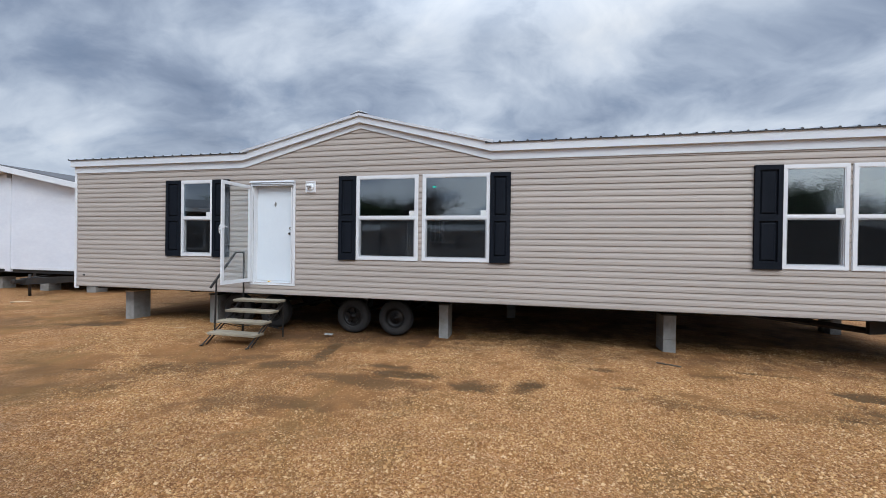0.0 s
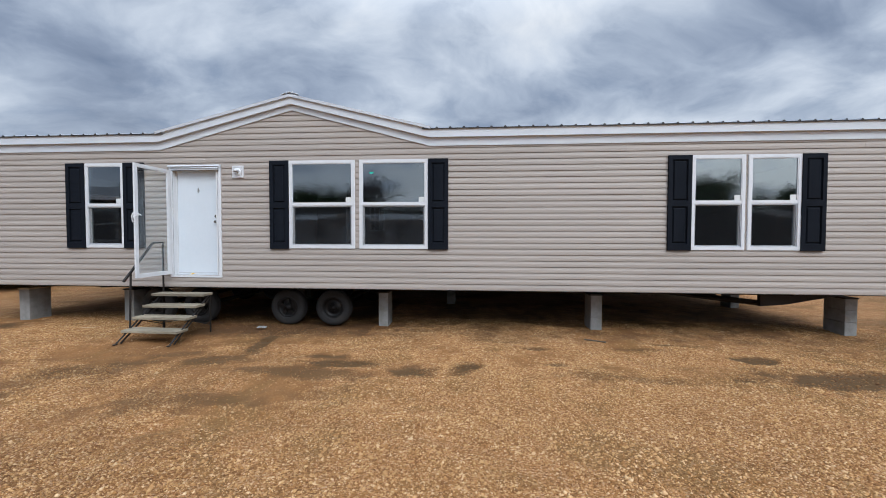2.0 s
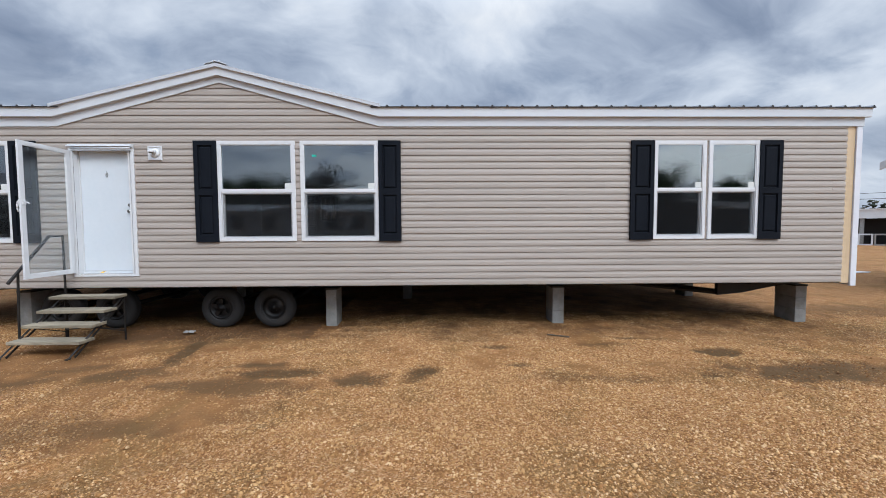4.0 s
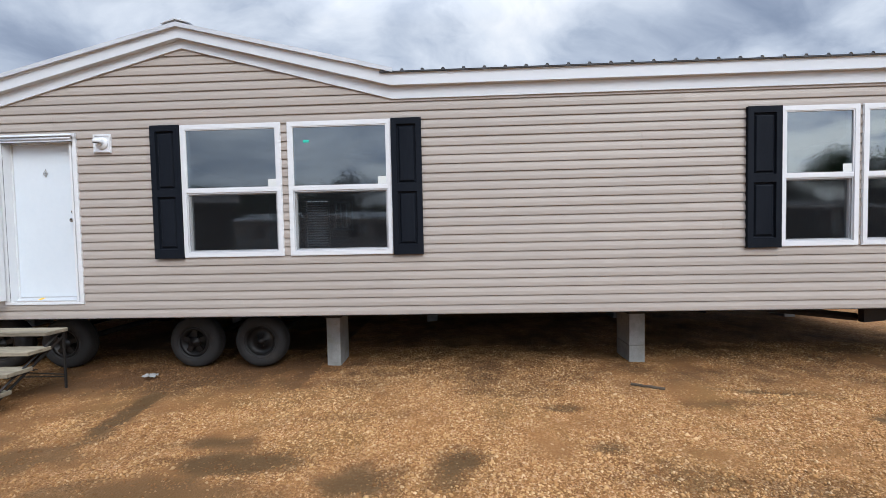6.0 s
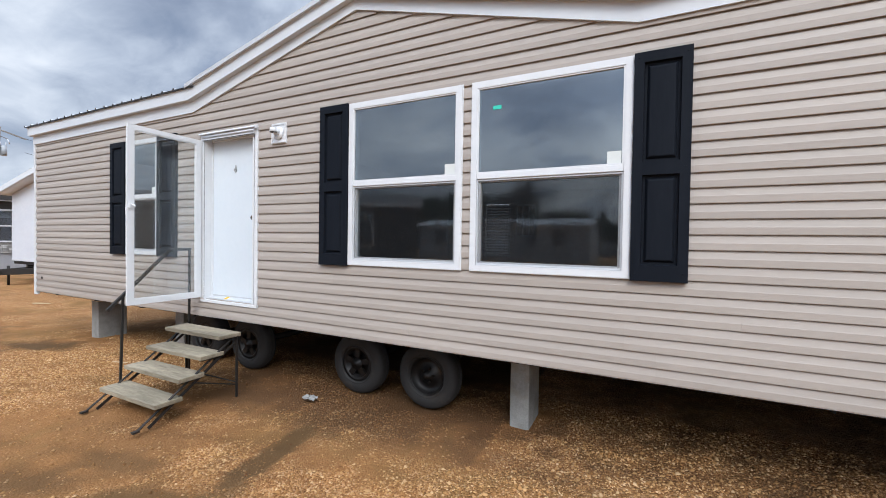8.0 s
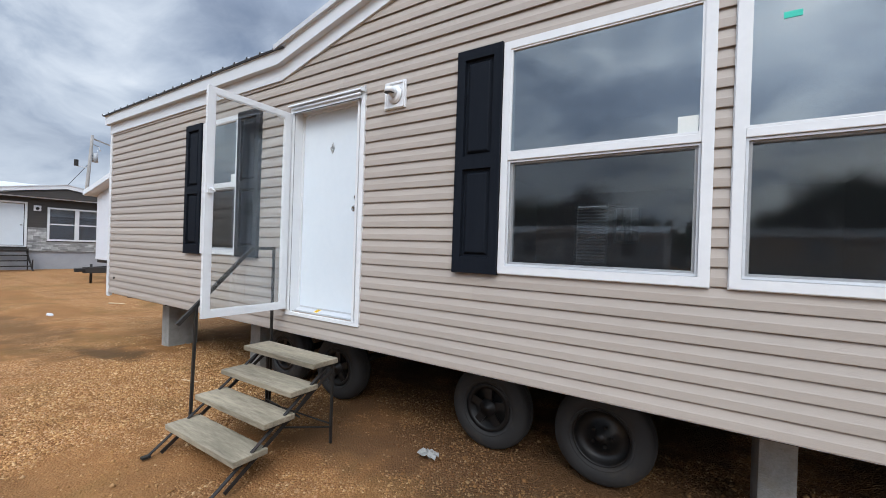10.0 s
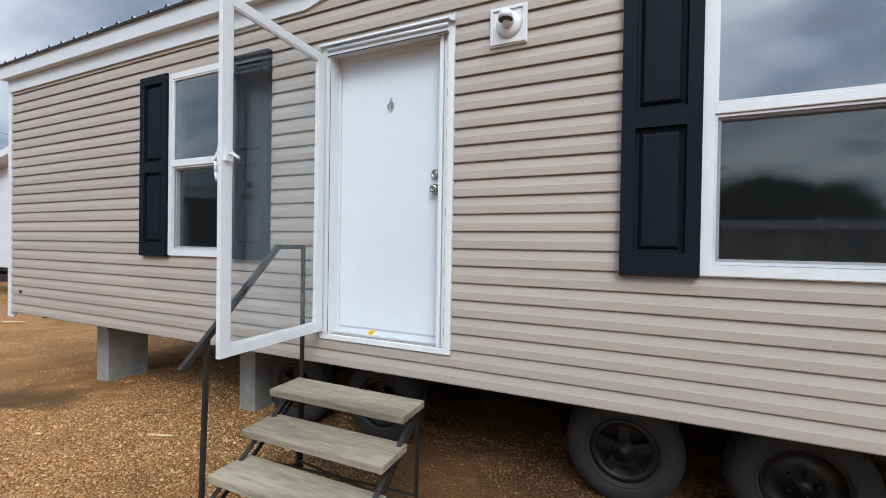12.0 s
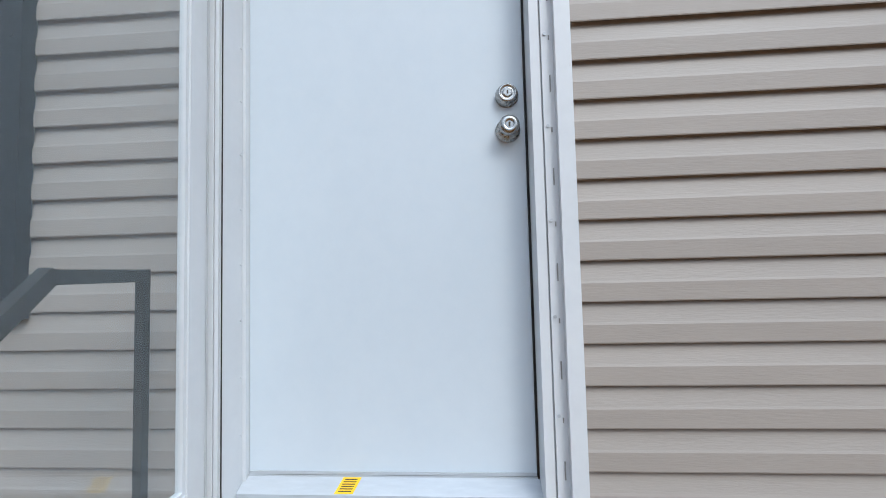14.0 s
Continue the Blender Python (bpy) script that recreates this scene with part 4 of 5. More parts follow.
    part("deadbolt", lathe(B(), [(0.032, yl), (0.032, yl - 0.008), (0.026, yl - 0.026), (0.021, yl - 0.030), (0.020, yl - 0.027), (0.012, yl - 0.027), (0.011, yl - 0.031)], (-4.284, 0, 2.046), 1, 24), CHROME, leaf, "satin nickel deadbolt")
    part("door_knob", lathe(B(), [(0.034, yl), (0.034, yl - 0.006), (0.022, yl - 0.014), (0.014, yl - 0.020), (0.014, yl - 0.028), (0.026, yl - 0.037), (0.028, yl - 0.047), (0.022, yl - 0.056), (0.012, yl - 0.058), (0.010, yl - 0.054)], (-4.284, 0, 1.948), 1, 24), CHROME, leaf, "satin nickel door knob")
    for z in (2.046, 1.948):
        part("keyhole", box(B(), -4.286, -4.282, yl - (0.0315 if z > 2 else 0.0585), yl - 0.03, z - 0.005, z + 0.005), INK, leaf)
    kx, kz = -4.624, 2.52
    kn = part("door_knocker", lathe(B(), [(0.013, yl), (0.013, yl - 0.006), (0.006, yl - 0.010)], (kx, 0, kz + 0.022), 1, 12), CHROME, leaf, "small nickel knocker with peephole")
    bm = B()
    pts = [(kx + 0.022 * math.sin(t), yl - 0.008, kz - 0.002 - 0.022 * math.cos(t)) for t in np.linspace(-2.3, 2.3, 11)]
    for p, q in zip(pts, pts[1:]):
        rod(bm, p, q, 0.0045, seg=6)
    rod(bm, (kx, yl - 0.003, kz + 0.03), (kx, yl - 0.003, kz + 0.052), 0.007, 0.003, seg=8)
    rod(bm, (kx, yl - 0.004, kz - 0.022), (kx, yl - 0.004, kz - 0.046), 0.008, 0.003, seg=8)
    rod(bm, (kx, yl - 0.001, kz), (kx, yl - 0.008, kz), 0.009, seg=10)
    part("ring", bm, CHROME, kn)


build_entry()

HINGE, OUTER, SZ0, SZ1 = Vector((-5.086, 7.152, 0)), Vector((-5.075, 6.368, 0)), 0.998, 2.872


def build_storm():
    d = (OUTER - HINGE).normalized()
    t = Vector((d.y, -d.x, 0))
    L = (OUTER - HINGE).length

    def slab(bm, a, b, z0, z1, o0, o1):
        """A block from a to b along the door, o0 to o1 across it."""
        v = [bm.verts.new(HINGE + d * u + t * o + Vector((0, 0, z))) for z in (z0, z1) for u, o in ((a, o0), (b, o0), (b, o1), (a, o1))]
        for q in ((3, 2, 1, 0), (4, 5, 6, 7), (0, 1, 5, 4), (1, 2, 6, 5), (2, 3, 7, 6), (3, 0, 4, 7)):
            bm.faces.new([v[i] for i in q])
        return bm

    door = part("storm_door", slab(B(), 0.0, 0.062, SZ0, SZ1, -0.014, 0.014), WHITE, home, "white storm door standing open, full clear glass")
    part("stile", slab(B(), L - 0.058, L, SZ0, SZ1, -0.014, 0.014), WHITE, door)
    part("rail", slab(B(), 0.062, L - 0.058, SZ0, SZ0 + 0.058, -0.013, 0.013), WHITE, door)
    part("rail", slab(B(), 0.062, L - 0.058, SZ1 - 0.052, SZ1, -0.013, 0.013), WHITE, door)
    bm = B()
    for a, b, c, e in ((0.062, 0.072, SZ0 + 0.058, SZ1 - 0.052), (L - 0.068, L - 0.058, SZ0 + 0.058, SZ1 - 0.052), (0.072, L - 0.068, SZ0 + 0.058, SZ0 + 0.068), (0.072, L - 0.068, SZ1 - 0.062, SZ1 - 0.052)):
        slab(bm, a, b, c, e, -0.009, 0.009)
    part("glazing_bead", bm, WHITE, door)
    pane = part("pane", slab(B(), 0.064, L - 0.060, SZ0 + 0.06, SZ1 - 0.054, -0.002, 0.002), CLEAR, door, "clear glass")
    pane.visible_shadow = False
    z = 2.035
    h = part("handle", slab(B(), L - 0.050, L - 0.008, z - 0.05, z + 0.045, 0.014, 0.030), WHITE, door, "white pull handle and latch")
    bm = B()
    pts = [HINGE + d * (L - 0.03) + t * o + Vector((0, 0, zz)) for o, zz in ((0.02, z + 0.02), (0.055, z + 0.022), (0.068, z - 0.02), (0.066, z - 0.08), (0.055, z - 0.12))]
    for p, q in zip(pts, pts[1:]):
        rod(bm, p, q, 0.009, seg=8)
    part("pull", bm, WHITE, h)
    bm = slab(B(), L - 0.052, L - 0.010, z - 0.025, z + 0.03, -0.034, -0.014)
    pts = [HINGE + d * (L - 0.03) + t * o + Vector((0, 0, zz)) for o, zz in ((-0.03, z + 0.01), (-0.06, z + 0.008), (-0.10, z - 0.015))]
    for p, q in zip(pts, pts[1:]):
        rod(bm, p, q, 0.009, 0.007, seg=8)
    part("inside_lever", bm, WHITE, h)
    for zz in (SZ0 + 0.03, SZ0 + 0.085):
        part("screw", rod(B(), HINGE + d * L + Vector((0, 0, zz)), HINGE + d * (L + 0.003) + Vector((0, 0, zz)), 0.006, seg=8), ALU, door)
    bm = B()
    rod(bm, HINGE + d * 0.006 + t * 0.018 + Vector((0, 0, SZ0)), HINGE + d * 0.006 + t * 0.018 + Vector((0, 0, SZ1)), 0.008, seg=8)
    part("hinge_rail", bm, WHITE, door)


build_storm()


def build_vent():
    x0, x1, z0, z1 = -3.912, -3.700, 2.722, 2.940
    v = part("exhaust_vent", box(B(), x0, x1, FACE - 0.034, FACE - 0.012, z0, z1, 0.003), WHITE, home, "white square exhaust vent with a round hood")
    part("rim", holed(B(), x0 + 0.008, x1 - 0.008, z0 + 0.008, z1 - 0.008, FACE - 0.042, FACE - 0.0345, [(x0 + 0.022, x1 - 0.022, z0 + 0.022, z1 - 0.022)]), WHITE, v)
    cx, cz, y = (x0 + x1) / 2 + 0.004, (z0 + z1) / 2, FACE - 0.034
    part("collar", lathe(B(), [(0.072, y), (0.070, y - 0.012), (0.052, y - 0.020), (0.046, y - 0.022)], (cx, 0, cz), 1, 24), WHITE, v)
    bm = B()
    rod(bm, (cx, y - 0.018, cz + 0.006), (cx, y - 0.070, cz + 0.016), 0.036, 0.026, seg=18)
    rod(bm, (cx, y - 0.072, cz + 0.036), (cx, y - 0.072, cz - 0.006), 0.034, 0.041, seg=18)
    part("spout", bm, WHITE, v)
    # black disc under the closed hood paints the shade inside its mouth
    part("spout_mouth", rod(B(), (cx, y - 0.072, cz - 0.0063), (cx, y - 0.072, cz - 0.0075), 0.038, seg=18), BELLY, v, "black disc painted as the shaded open mouth")


build_vent()


def build_chassis():
    part("belly", box(B(), X0 + 0.03, X1 + 0.1, FACE + 0.02, BACK + 0.08, 0.748, 0.764), BELLY, home, "black belly wrap")
    for y in (8.05, 10.6, 12.2, 14.8):
        bm = B()
        prism(bm, [(y - 0.07, 0.64), (y + 0.07, 0.64), (y + 0.07, 0.652), (y + 0.006, 0.652), (y + 0.006, 0.735), (y + 0.07, 0.735), (y + 0.07, 0.747), (y - 0.07, 0.747), (y - 0.07, 0.735), (y - 0.006, 0.735), (y - 0.006, 0.652), (y - 0.07, 0.652)], 0, X0 + 0.5, X1 - 0.15)
        part("chassis_beam", bm, RUST, home, "black steel chassis beam")
    for x in np.arange(X0 + 0.5, X1 - 1.2, 1.22):
        part("outrigger", prism(B(), [(7.26, 0.747), (8.04, 0.747), (8.04, 0.65), (7.26, 0.72)], 0, x, x + 0.01), RUST, home)
    # a deeper cross member and drag brace by the hitch end
    part("cross_member", prism(B(), [(5.45, 0.747), (6.75, 0.747), (6.75, 0.66), (6.3, 0.58), (5.9, 0.50), (5.45, 0.46)], 1, 7.80, 7.88), RUST, home)
    part("drag_brace", bar(B(), (4.0, 8.1, 0.66), (5.5, 7.95, 0.50), 0.08, 0.06), RUST, home)


build_chassis()


def build_wheel(x, y, kind):
    zc, R = 0.325, 0.345
    yo = y - 0.095
    prof = [(0.195, yo + 0.02), (0.205, yo + 0.004), (0.235, yo - 0.008), (0.275, yo - 0.006), (0.318, yo + 0.010), (0.338, yo + 0.034), (R, yo + 0.07), (R + 0.002, yo + 0.10), (R, yo + 0.13), (0.335, yo + 0.17), (0.27, yo + 0.20), (0.19, yo + 0.19)]
    w = part("wheel", lathe(B(), prof, (x, 0, zc), 1, 40, (False, False)), RUBBER, home, "worn black trailer tyre on a dark steel rim")
    bm = B()
    if kind == 0:
        # five-spoke demountable hub
        lathe(bm, [(0.198, yo + 0.018), (0.196, yo + 0.010), (0.158, yo + 0.016), (0.152, yo + 0.09)], (x, 0, zc), 1, 30, (False, True))
        part("rim", bm, RIM, w)
        bm = B()
        for i in range(5):
            t = 2 * math.pi * i / 5 + 0.3
            a, b = Vector((x, yo + 0.028, zc)), Vector((x + 0.155 * math.cos(t), yo + 0.03, zc + 0.155 * math.sin(t)))
            bar(bm, a, b, 0.062, 0.03, (-math.sin(t), 0, math.cos(t)))
        lathe(bm, [(0.075, yo + 0.03), (0.070, yo + 0.006), (0.032, yo + 0.000), (0.026, yo - 0.016), (0.001, yo - 0.018)], (x, 0, zc), 1, 20)
        part("hub", bm, RIM, w)
    else:
        lathe(bm, [(0.200, yo + 0.016), (0.197, yo + 0.004), (0.185, yo + 0.02), (0.176, yo + 0.075), (0.100, yo + 0.080), (0.088, yo + 0.052), (0.040, yo + 0.046), (0.036, yo + 0.0), (0.001, yo - 0.004)], (x, 0, zc), 1, 30, (False, True))
        part("rim", bm, RIM, w)
        bm = B()
        for i in range(5):
            t = 2 * math.pi * i / 5
            p = Vector((x + 0.07 * math.cos(t), yo + 0.055, zc + 0.07 * math.sin(t)))
            part("lug_nut", rod(B(), p, p + Vector((0, -0.024, 0)), 0.011, seg=6), RIM, w)
    part("tread_band", lathe(B(), [(R + 0.001, yo + 0.075), (R + 0.005, yo + 0.08), (R + 0.005, yo + 0.096), (R + 0.001, yo + 0.10)], (x, 0, zc), 1, 36, (False, False)), RUBBER, w)
    part("tread_band", lathe(B(), [(R - 0.004, yo + 0.112), (R + 0.004, yo + 0.116), (R + 0.004, yo + 0.136), (R - 0.004, yo + 0.14)], (x, 0, zc), 1, 36, (False, False)), RUBBER, w)
    part("bead_ring", lathe(B(), [(0.205, yo + 0.002), (0.214, yo - 0.0085), (0.222, yo - 0.008), (0.226, yo - 0.003)], (x, 0, zc), 1, 36, (False, False)), RUBBER, w)


for x, k in ((-2.28, 1), (-3.17, 0), (-4.95, 0), (-5.84, 0)):
    build_wheel(x, 7.80, k)
    build_wheel(x, 10.75, 0)
for x in (-2.28, -3.17, -4.95, -5.84):
    part("axle", rod(B(), (x, 7.9, 0.325), (x, 10.7, 0.325), 0.04, seg=10), RUST, home)


def build_pier(x, y, wide, along, tops, cap=True):
    """A stack of hollow concrete blocks; tops are the course heights."""
    p = thing("concrete_block_pier", (x, y, 0), "stacked grey concrete blocks holding up the home", "support block", "piers under the home")
    rng = random.Random(int(x * 100))
    z = -0.03
    for h in tops:
        j = rng.uniform(-0.006, 0.006)
        part("block", box(B(), x - wide / 2 + j, x + wide / 2 + j, y - along / 2 + j, y + along / 2 + j, z, h - 0.003, 0.008), BLOCK, p)
        z = h
    if cap:
        part("shim", box(B(), x - wide / 2 - 0.02, x + wide / 2 + 0.01, y - along / 2 - 0.01, y + along / 2, z - 0.003, 0.64), LUMBER if x < -6.8 else RUST, p, "thin wedge under the floor frame")


build_pier(-8.55, 7.80, 0.22, 0.42, [0.62])
build_pier(-6.42, 7.90, 0.20, 0.40, [0.62])
build_pier(-1.31, 7.95, 0.18, 0.40, [0.62])
build_pier(2.62, 7.98, 0.20, 0.42, [0.21, 0.62])
build_pier(6.90, 7.96, 0.20, 0.44, [0.21, 0.42, 0.62])
for x in (-8.4, -4.1, -0.2, 3.4, 6.6):
    build_pier(x, 10.6, 0.2, 0.4, [0.2, 0.4, 0.638], False)
    build_pier(x, 14.8, 0.2, 0.4, [0.2, 0.4, 0.638], False)


# ---------------------------------------------------------------- portable steps
def build_steps():
    xl, xr = -5.19, -4.24
    s = thing("portable_steps", (-4.7, 6.6, 0), "portable black steel steps with weathered wooden treads and one handrail", "steps")
    tops, fronts = [0.69, 0.52, 0.355, 0.187], [6.81, 6.61, 6.40, 6.185]
    rng = random.Random(8)
    for z, y in zip(tops, fronts):
        bm = box(B(), xl, xr, y, y + 0.255, z - 0.042, z, 0.006)
        for v in bm.verts:
            v.co.z += 0.004 * math.sin(v.co.x * 5 + z * 9) + rng.uniform(-0.0012, 0.0012)
        part("tread", bm, DECK, s, "grey weathered wooden plank")
    for x in (xl + 0.03, xr - 0.03):
        a, b = Vector((x, 6.05, 0.0)), Vector((x, 7.02, 0.66))
        part("stringer", bar(B(), a + Vector((0, 0, -0.01)), b, 0.028, 0.007), RUST, s)
        part("stringer", bar(B(), a + Vector((0, 0.10, -0.012)), b + Vector((0, 0.02, -0.06)), 0.007, 0.028), RUST, s)
        for z, y in zip(tops, fronts):
            part("bracket", bar(B(), (x, y + 0.02, z - 0.047), (x, y + 0.235, z - 0.047), 0.032, 0.006), RUST, s)
        part("leg", bar(B(), (x, 7.035, -0.02), (x, 7.035, 0.648), 0.019, 0.019), RUST, s)
        part("brace", bar(B(), (x, 6.55, 0.28), (x, 7.02, 0.12), 0.012, 0.012), RUST, s)
        part("brace", bar(B(), (x, 6.95, 0.60), (x, 6.62, 0.30), 0.012, 0.012), RUST, s)
        part("foot", box(B(), x - 0.02, x + 0.02, 6.02, 6.075, -0.012, 0.004), RUST, s)
    part("cross_brace", rod(B(), (xl + 0.03, 7.035, 0.14), (xr - 0.03, 6.72, 0.30), 0.007, seg=6), RUST, s)
    part("cross_brace", rod(B(), (xr - 0.03, 7.035, 0.14), (xl + 0.03, 6.72, 0.30), 0.007, seg=6), RUST, s)
    x = -5.175
    w = 0.029
    part("rail_post", bar(B(), (x, 7.075, -0.02), (x, 7.075, 1.585), w * 0.72, w * 0.72), RUST, s)
    part("handrail", bar(B(), (x, 6.85, 1.57), (x, 7.06, 1.57), w, w), RUST, s)
    part("handrail", bar(B(), (x, 6.245, 0.955), (x, 6.862, 1.578), w, w), RUST, s)
    part("rail_post", bar(B(), (x - 0.02, 6.372, 0.18), (x, 6.384, 1.082), w * 0.72, w * 0.72), RUST, s)


build_steps()

# ---------------------------------------------------------------- litter on the lot
def build_litter():
    bm = B()
    rng = random.Random(4)
    pts = [(2.20, 6.96), (2.28, 6.90), (2.38, 6.86), (2.47, 6.80)]
    for (a, b), (c, d) in zip(pts, pts[1:]):
        bar(bm, (a, b, 0.012), (c + 0.02, d, 0.016), 0.035 + rng.uniform(0, 0.03), 0.014, (0.4, 0.9, 0))
    solid("wood_scrap", bm, mat("wet_scrap_wood", (0.05, 0.035, 0.022), (0.10, 0.07, 0.045), 8, 0.7, bump=0.5), "dark wet splintered board lying on the gravel", "scrap wood")
    # a crumpled sheet: a small grid of folded facets
    bm, rows = B(), []
    rng.seed(12)
    for a in range(9):
        rows.append([bm.verts.new((-3.47 + 0.020 * (a - 4) + rng.uniform(-0.008, 0.008), 7.31 + 0.018 * (b - 2.5) + 0.006 * (a % 3) + rng.uniform(-0.006, 0.006), 0.006 + rng.uniform(0, 0.034))) for b in range(6)])
    for p, q in zip(rows, rows[1:]):
        for b in range(5):
            if (p is rows[0] and b == 0) or (q is rows[-1] and b > 3):
                continue
            bm.faces.new((p[b], q[b], q[b + 1], p[b + 1]))
    bmesh.ops.triangulate(bm, faces=bm.faces)
    scrap = solid("torn_paper", bm, BLOCK, "torn crumpled scrap of pale paper on the mud", "litter")
    scrap.modifiers.new("thickness", "SOLIDIFY").thickness = 0.002
    for x, y, s in ((-12.9, 7.3, 0.10), (15.4, 14.9, 0.42), (16.3, 13.9, 0.35), (14.5, 15.2, 0.28)):
        bm = B()
        k = 14
        ring = [(x + s * (1 + 0.4 * math.sin(i * 2.1 + x)) * math.cos(6.283 * i / k) * 1.3, y + 0.4 * s * (1 + 0.3 * math.sin(i * 3.3)) * math.sin(6.283 * i / k)) for i in range(k)]
        prism(bm, ring, 2, -0.012, 0.02)
        solid("plastic_sheet", bm, WRAP, "crumpled pale plastic sheet on the ground", "litter")
    bm = B()
    rod(bm, (-6.72, 7.0, 0.01), (-6.5, 7.07, 0.018), 0.012, 0.006, seg=6)
    solid("twig", bm, LUMBER, "short broken stick on the gravel", "twig")
    bm = B()
    rod(bm, (-13.9, 8.6, 0.01), (-13.4, 8.75, 0.03), 0.02, 0.01, seg=6)
    solid("twig", bm, LUMBER, "short broken stick on the gravel", "twig")


build_litter()


# ---------------------------------------------------------------- the wrapped double home next door
SHINGLE = mat("grey_shingle", (0.07, 0.07, 0.075), (0.13, 0.13, 0.135), 5, 0.9, bump=0.5, bscale=30)


def build_wrapped():
    y0, y1, xl, xm, xr = 10.65, 25.0, -21.8, -17.5, -13.2
    h = thing("wrapped_home", (xm, 17, 0), "double-wide home section wrapped in white plastic on blocks", "mobile home")
    zt = lambda x: 4.08 - 0.195 * abs(x - xm)
    zr = lambda x: 4.33 - 0.195 * abs(x - xm)
    for a, b in ((xl, xm - 0.12), (xm + 0.12, xr)):
        bm = B()
        prism(bm, [(a, 0.80), (b, 0.80), (b, zt(b)), (a, zt(a))], 1, y0, y0 + 0.12)
        part("end_wrap", bm, WRAP, h, "wrinkled white plastic wrap")
    part("seam_strip", box(B(), xm - 0.125, xm + 0.125, y0 - 0.03, y0 + 0.06, 0.66, 3.9), WRAP, h, "white tape over the joint between the halves")
    for x in (xl, xr - 0.1):
        part("side_wrap", box(B(), x, x + 0.1, y0 + 0.121, y1, 0.80, zt(x) if x < xm else zt(xr)), WRAP, h)
    part("back_wrap", box(B(), xl, xr, y1, y1 + 0.1, 0.80, 3.1), WRAP, h)
    part("bottom_tape", box(B(), xl, xr, y0 - 0.012, y0 - 0.002, 0.74, 0.81), WHITE, h)
    for a, b in ((xl - 0.3, xm), (xm, xr + 0.3)):
        bm = B()
        prism(bm, [(a, zr(a) - 0.035), (b, zr(b) - 0.035), (b, zr(b)), (a, zr(a))], 1, y0 - 0.33, y1 + 0.2)
        part("roof_slope", bm, SHINGLE, h, "dark shingle roof")
        bm = B()
        prism(bm, [(a, zr(a) - 0.22), (b, zr(b) - 0.22), (b, zr(b) - 0.03), (a, zr(a) - 0.03)], 1, y0 - 0.36, y0 - 0.335)
        part("rake_board", bm, WHITE, h)
        bm = B()
        prism(bm, [(a, zr(a) - 0.23), (b, zr(b) - 0.23), (b, zr(b) - 0.20), (a, zr(a) - 0.20)], 1, y0 - 0.33, y0 + 0.1)
        part("soffit", bm, WHITE, h)
    part("left_fascia", box(B(), xl - 0.33, xl - 0.30, y0 - 0.36, y1, zr(xl - 0.3) - 0.2, zr(xl - 0.3)), WHITE, h)
    part("floor_frame", box(B(), xl + 0.02, xr - 0.02, y0 + 0.05, y1, 0.62, 0.79), BELLY, h, "black floor frame")
    for x in (xl + 1.1, xm - 1.1, xm + 1.1, xr - 1.1):
        part("chassis_beam", box(B(), x - 0.06, x + 0.06, y0 + 0.06, y1, 0.36, 0.62), RUST, h)
    for cx in (-19.65, -15.3):
        t = part("tongue", bar(B(), (cx - 0.7, y0 + 0.3, 0.47), (cx, y0 - 0.95, 0.45), 0.1, 0.2, (1, 0, 0)), RUST, h, "black steel towing tongue")
        part("tongue_arm", bar(B(), (cx + 0.7, y0 + 0.3, 0.47), (cx, y0 - 0.95, 0.45), 0.1, 0.2, (1, 0, 0)), RUST, t)
        part("coupler", box(B(), cx - 0.08, cx + 0.08, y0 - 1.2, y0 - 0.8, 0.40, 0.52, 0.02), RUST, t)
        part("jack", rod(B(), (cx, y0 - 0.75, -0.02), (cx, y0 - 0.75, 0.66), 0.04, seg=8), RUST, t)
    for x in (xm - 1.1, xm + 1.1, xm + 3.2):
        build_pier2(x, y0 + 0.55, 0.42 if x != xm + 1.1 else 0.3)


def build_pier2(x, y, hgt):
    p = thing("concrete_block_pier", (x, y, 0), "grey concrete blocks stacked under the wrapped home", "support block", "piers under the wrapped home")
    part("block", box(B(), x - 0.2, x + 0.2, y - 0.2, y + 0.2, -0.03, hgt / 2, 0.01), BLOCK, p)
    part("block", box(B(), x - 0.2, x + 0.2, y - 0.2, y + 0.2, hgt / 2 + 0.003, hgt, 0.01), BLOCK, p)


build_wrapped()


# ---------------------------------------------------------------- plain homes: one builder, turned and dressed for each
def homey(name, label, centre, yaw, length, depth, wall, roofm, eave, skirt, windows, doors, gable_at=None, stone=None, group=""):
    """A home whose front looks along local -y; windows and doors are (x0, x1, z0, z1)."""
    h = thing(name, (0, 0, 0), label, "mobile home", group)
    a, b = -length / 2, length / 2
    holes = [w for w in windows + doors]
    part("front_wall", holed(B(), a, b, skirt, eave, 0, 0.12, holes), wall, h)
    for x in (a, b - 0.12):
        part("end_wall", box(B(), x, x + 0.12, 0.121, depth, skirt, eave), wall, h)
    part("back_wall", box(B(), a, b, depth, depth + 0.12, skirt, eave), wall, h)
    part("skirting", box(B(), a + 0.02, b - 0.02, 0.02, depth + 0.1, -0.05, skirt - 0.003), mat(name + "_skirting", (0.27, 0.28, 0.30), (0.33, 0.34, 0.36), 2, 0.7), h, "grey panel skirting")
    rise = depth / 2 * 0.2
    for s, y0 in ((1, -0.35), (-1, depth + 0.47)):
        bm = B()
        prism(bm, [(y0, eave + 0.02), (depth / 2 + 0.06, eave + rise + 0.05), (depth / 2 + 0.06, eave + rise + 0.12), (y0, eave + 0.09)], 0, a - 0.3, b + 0.3)
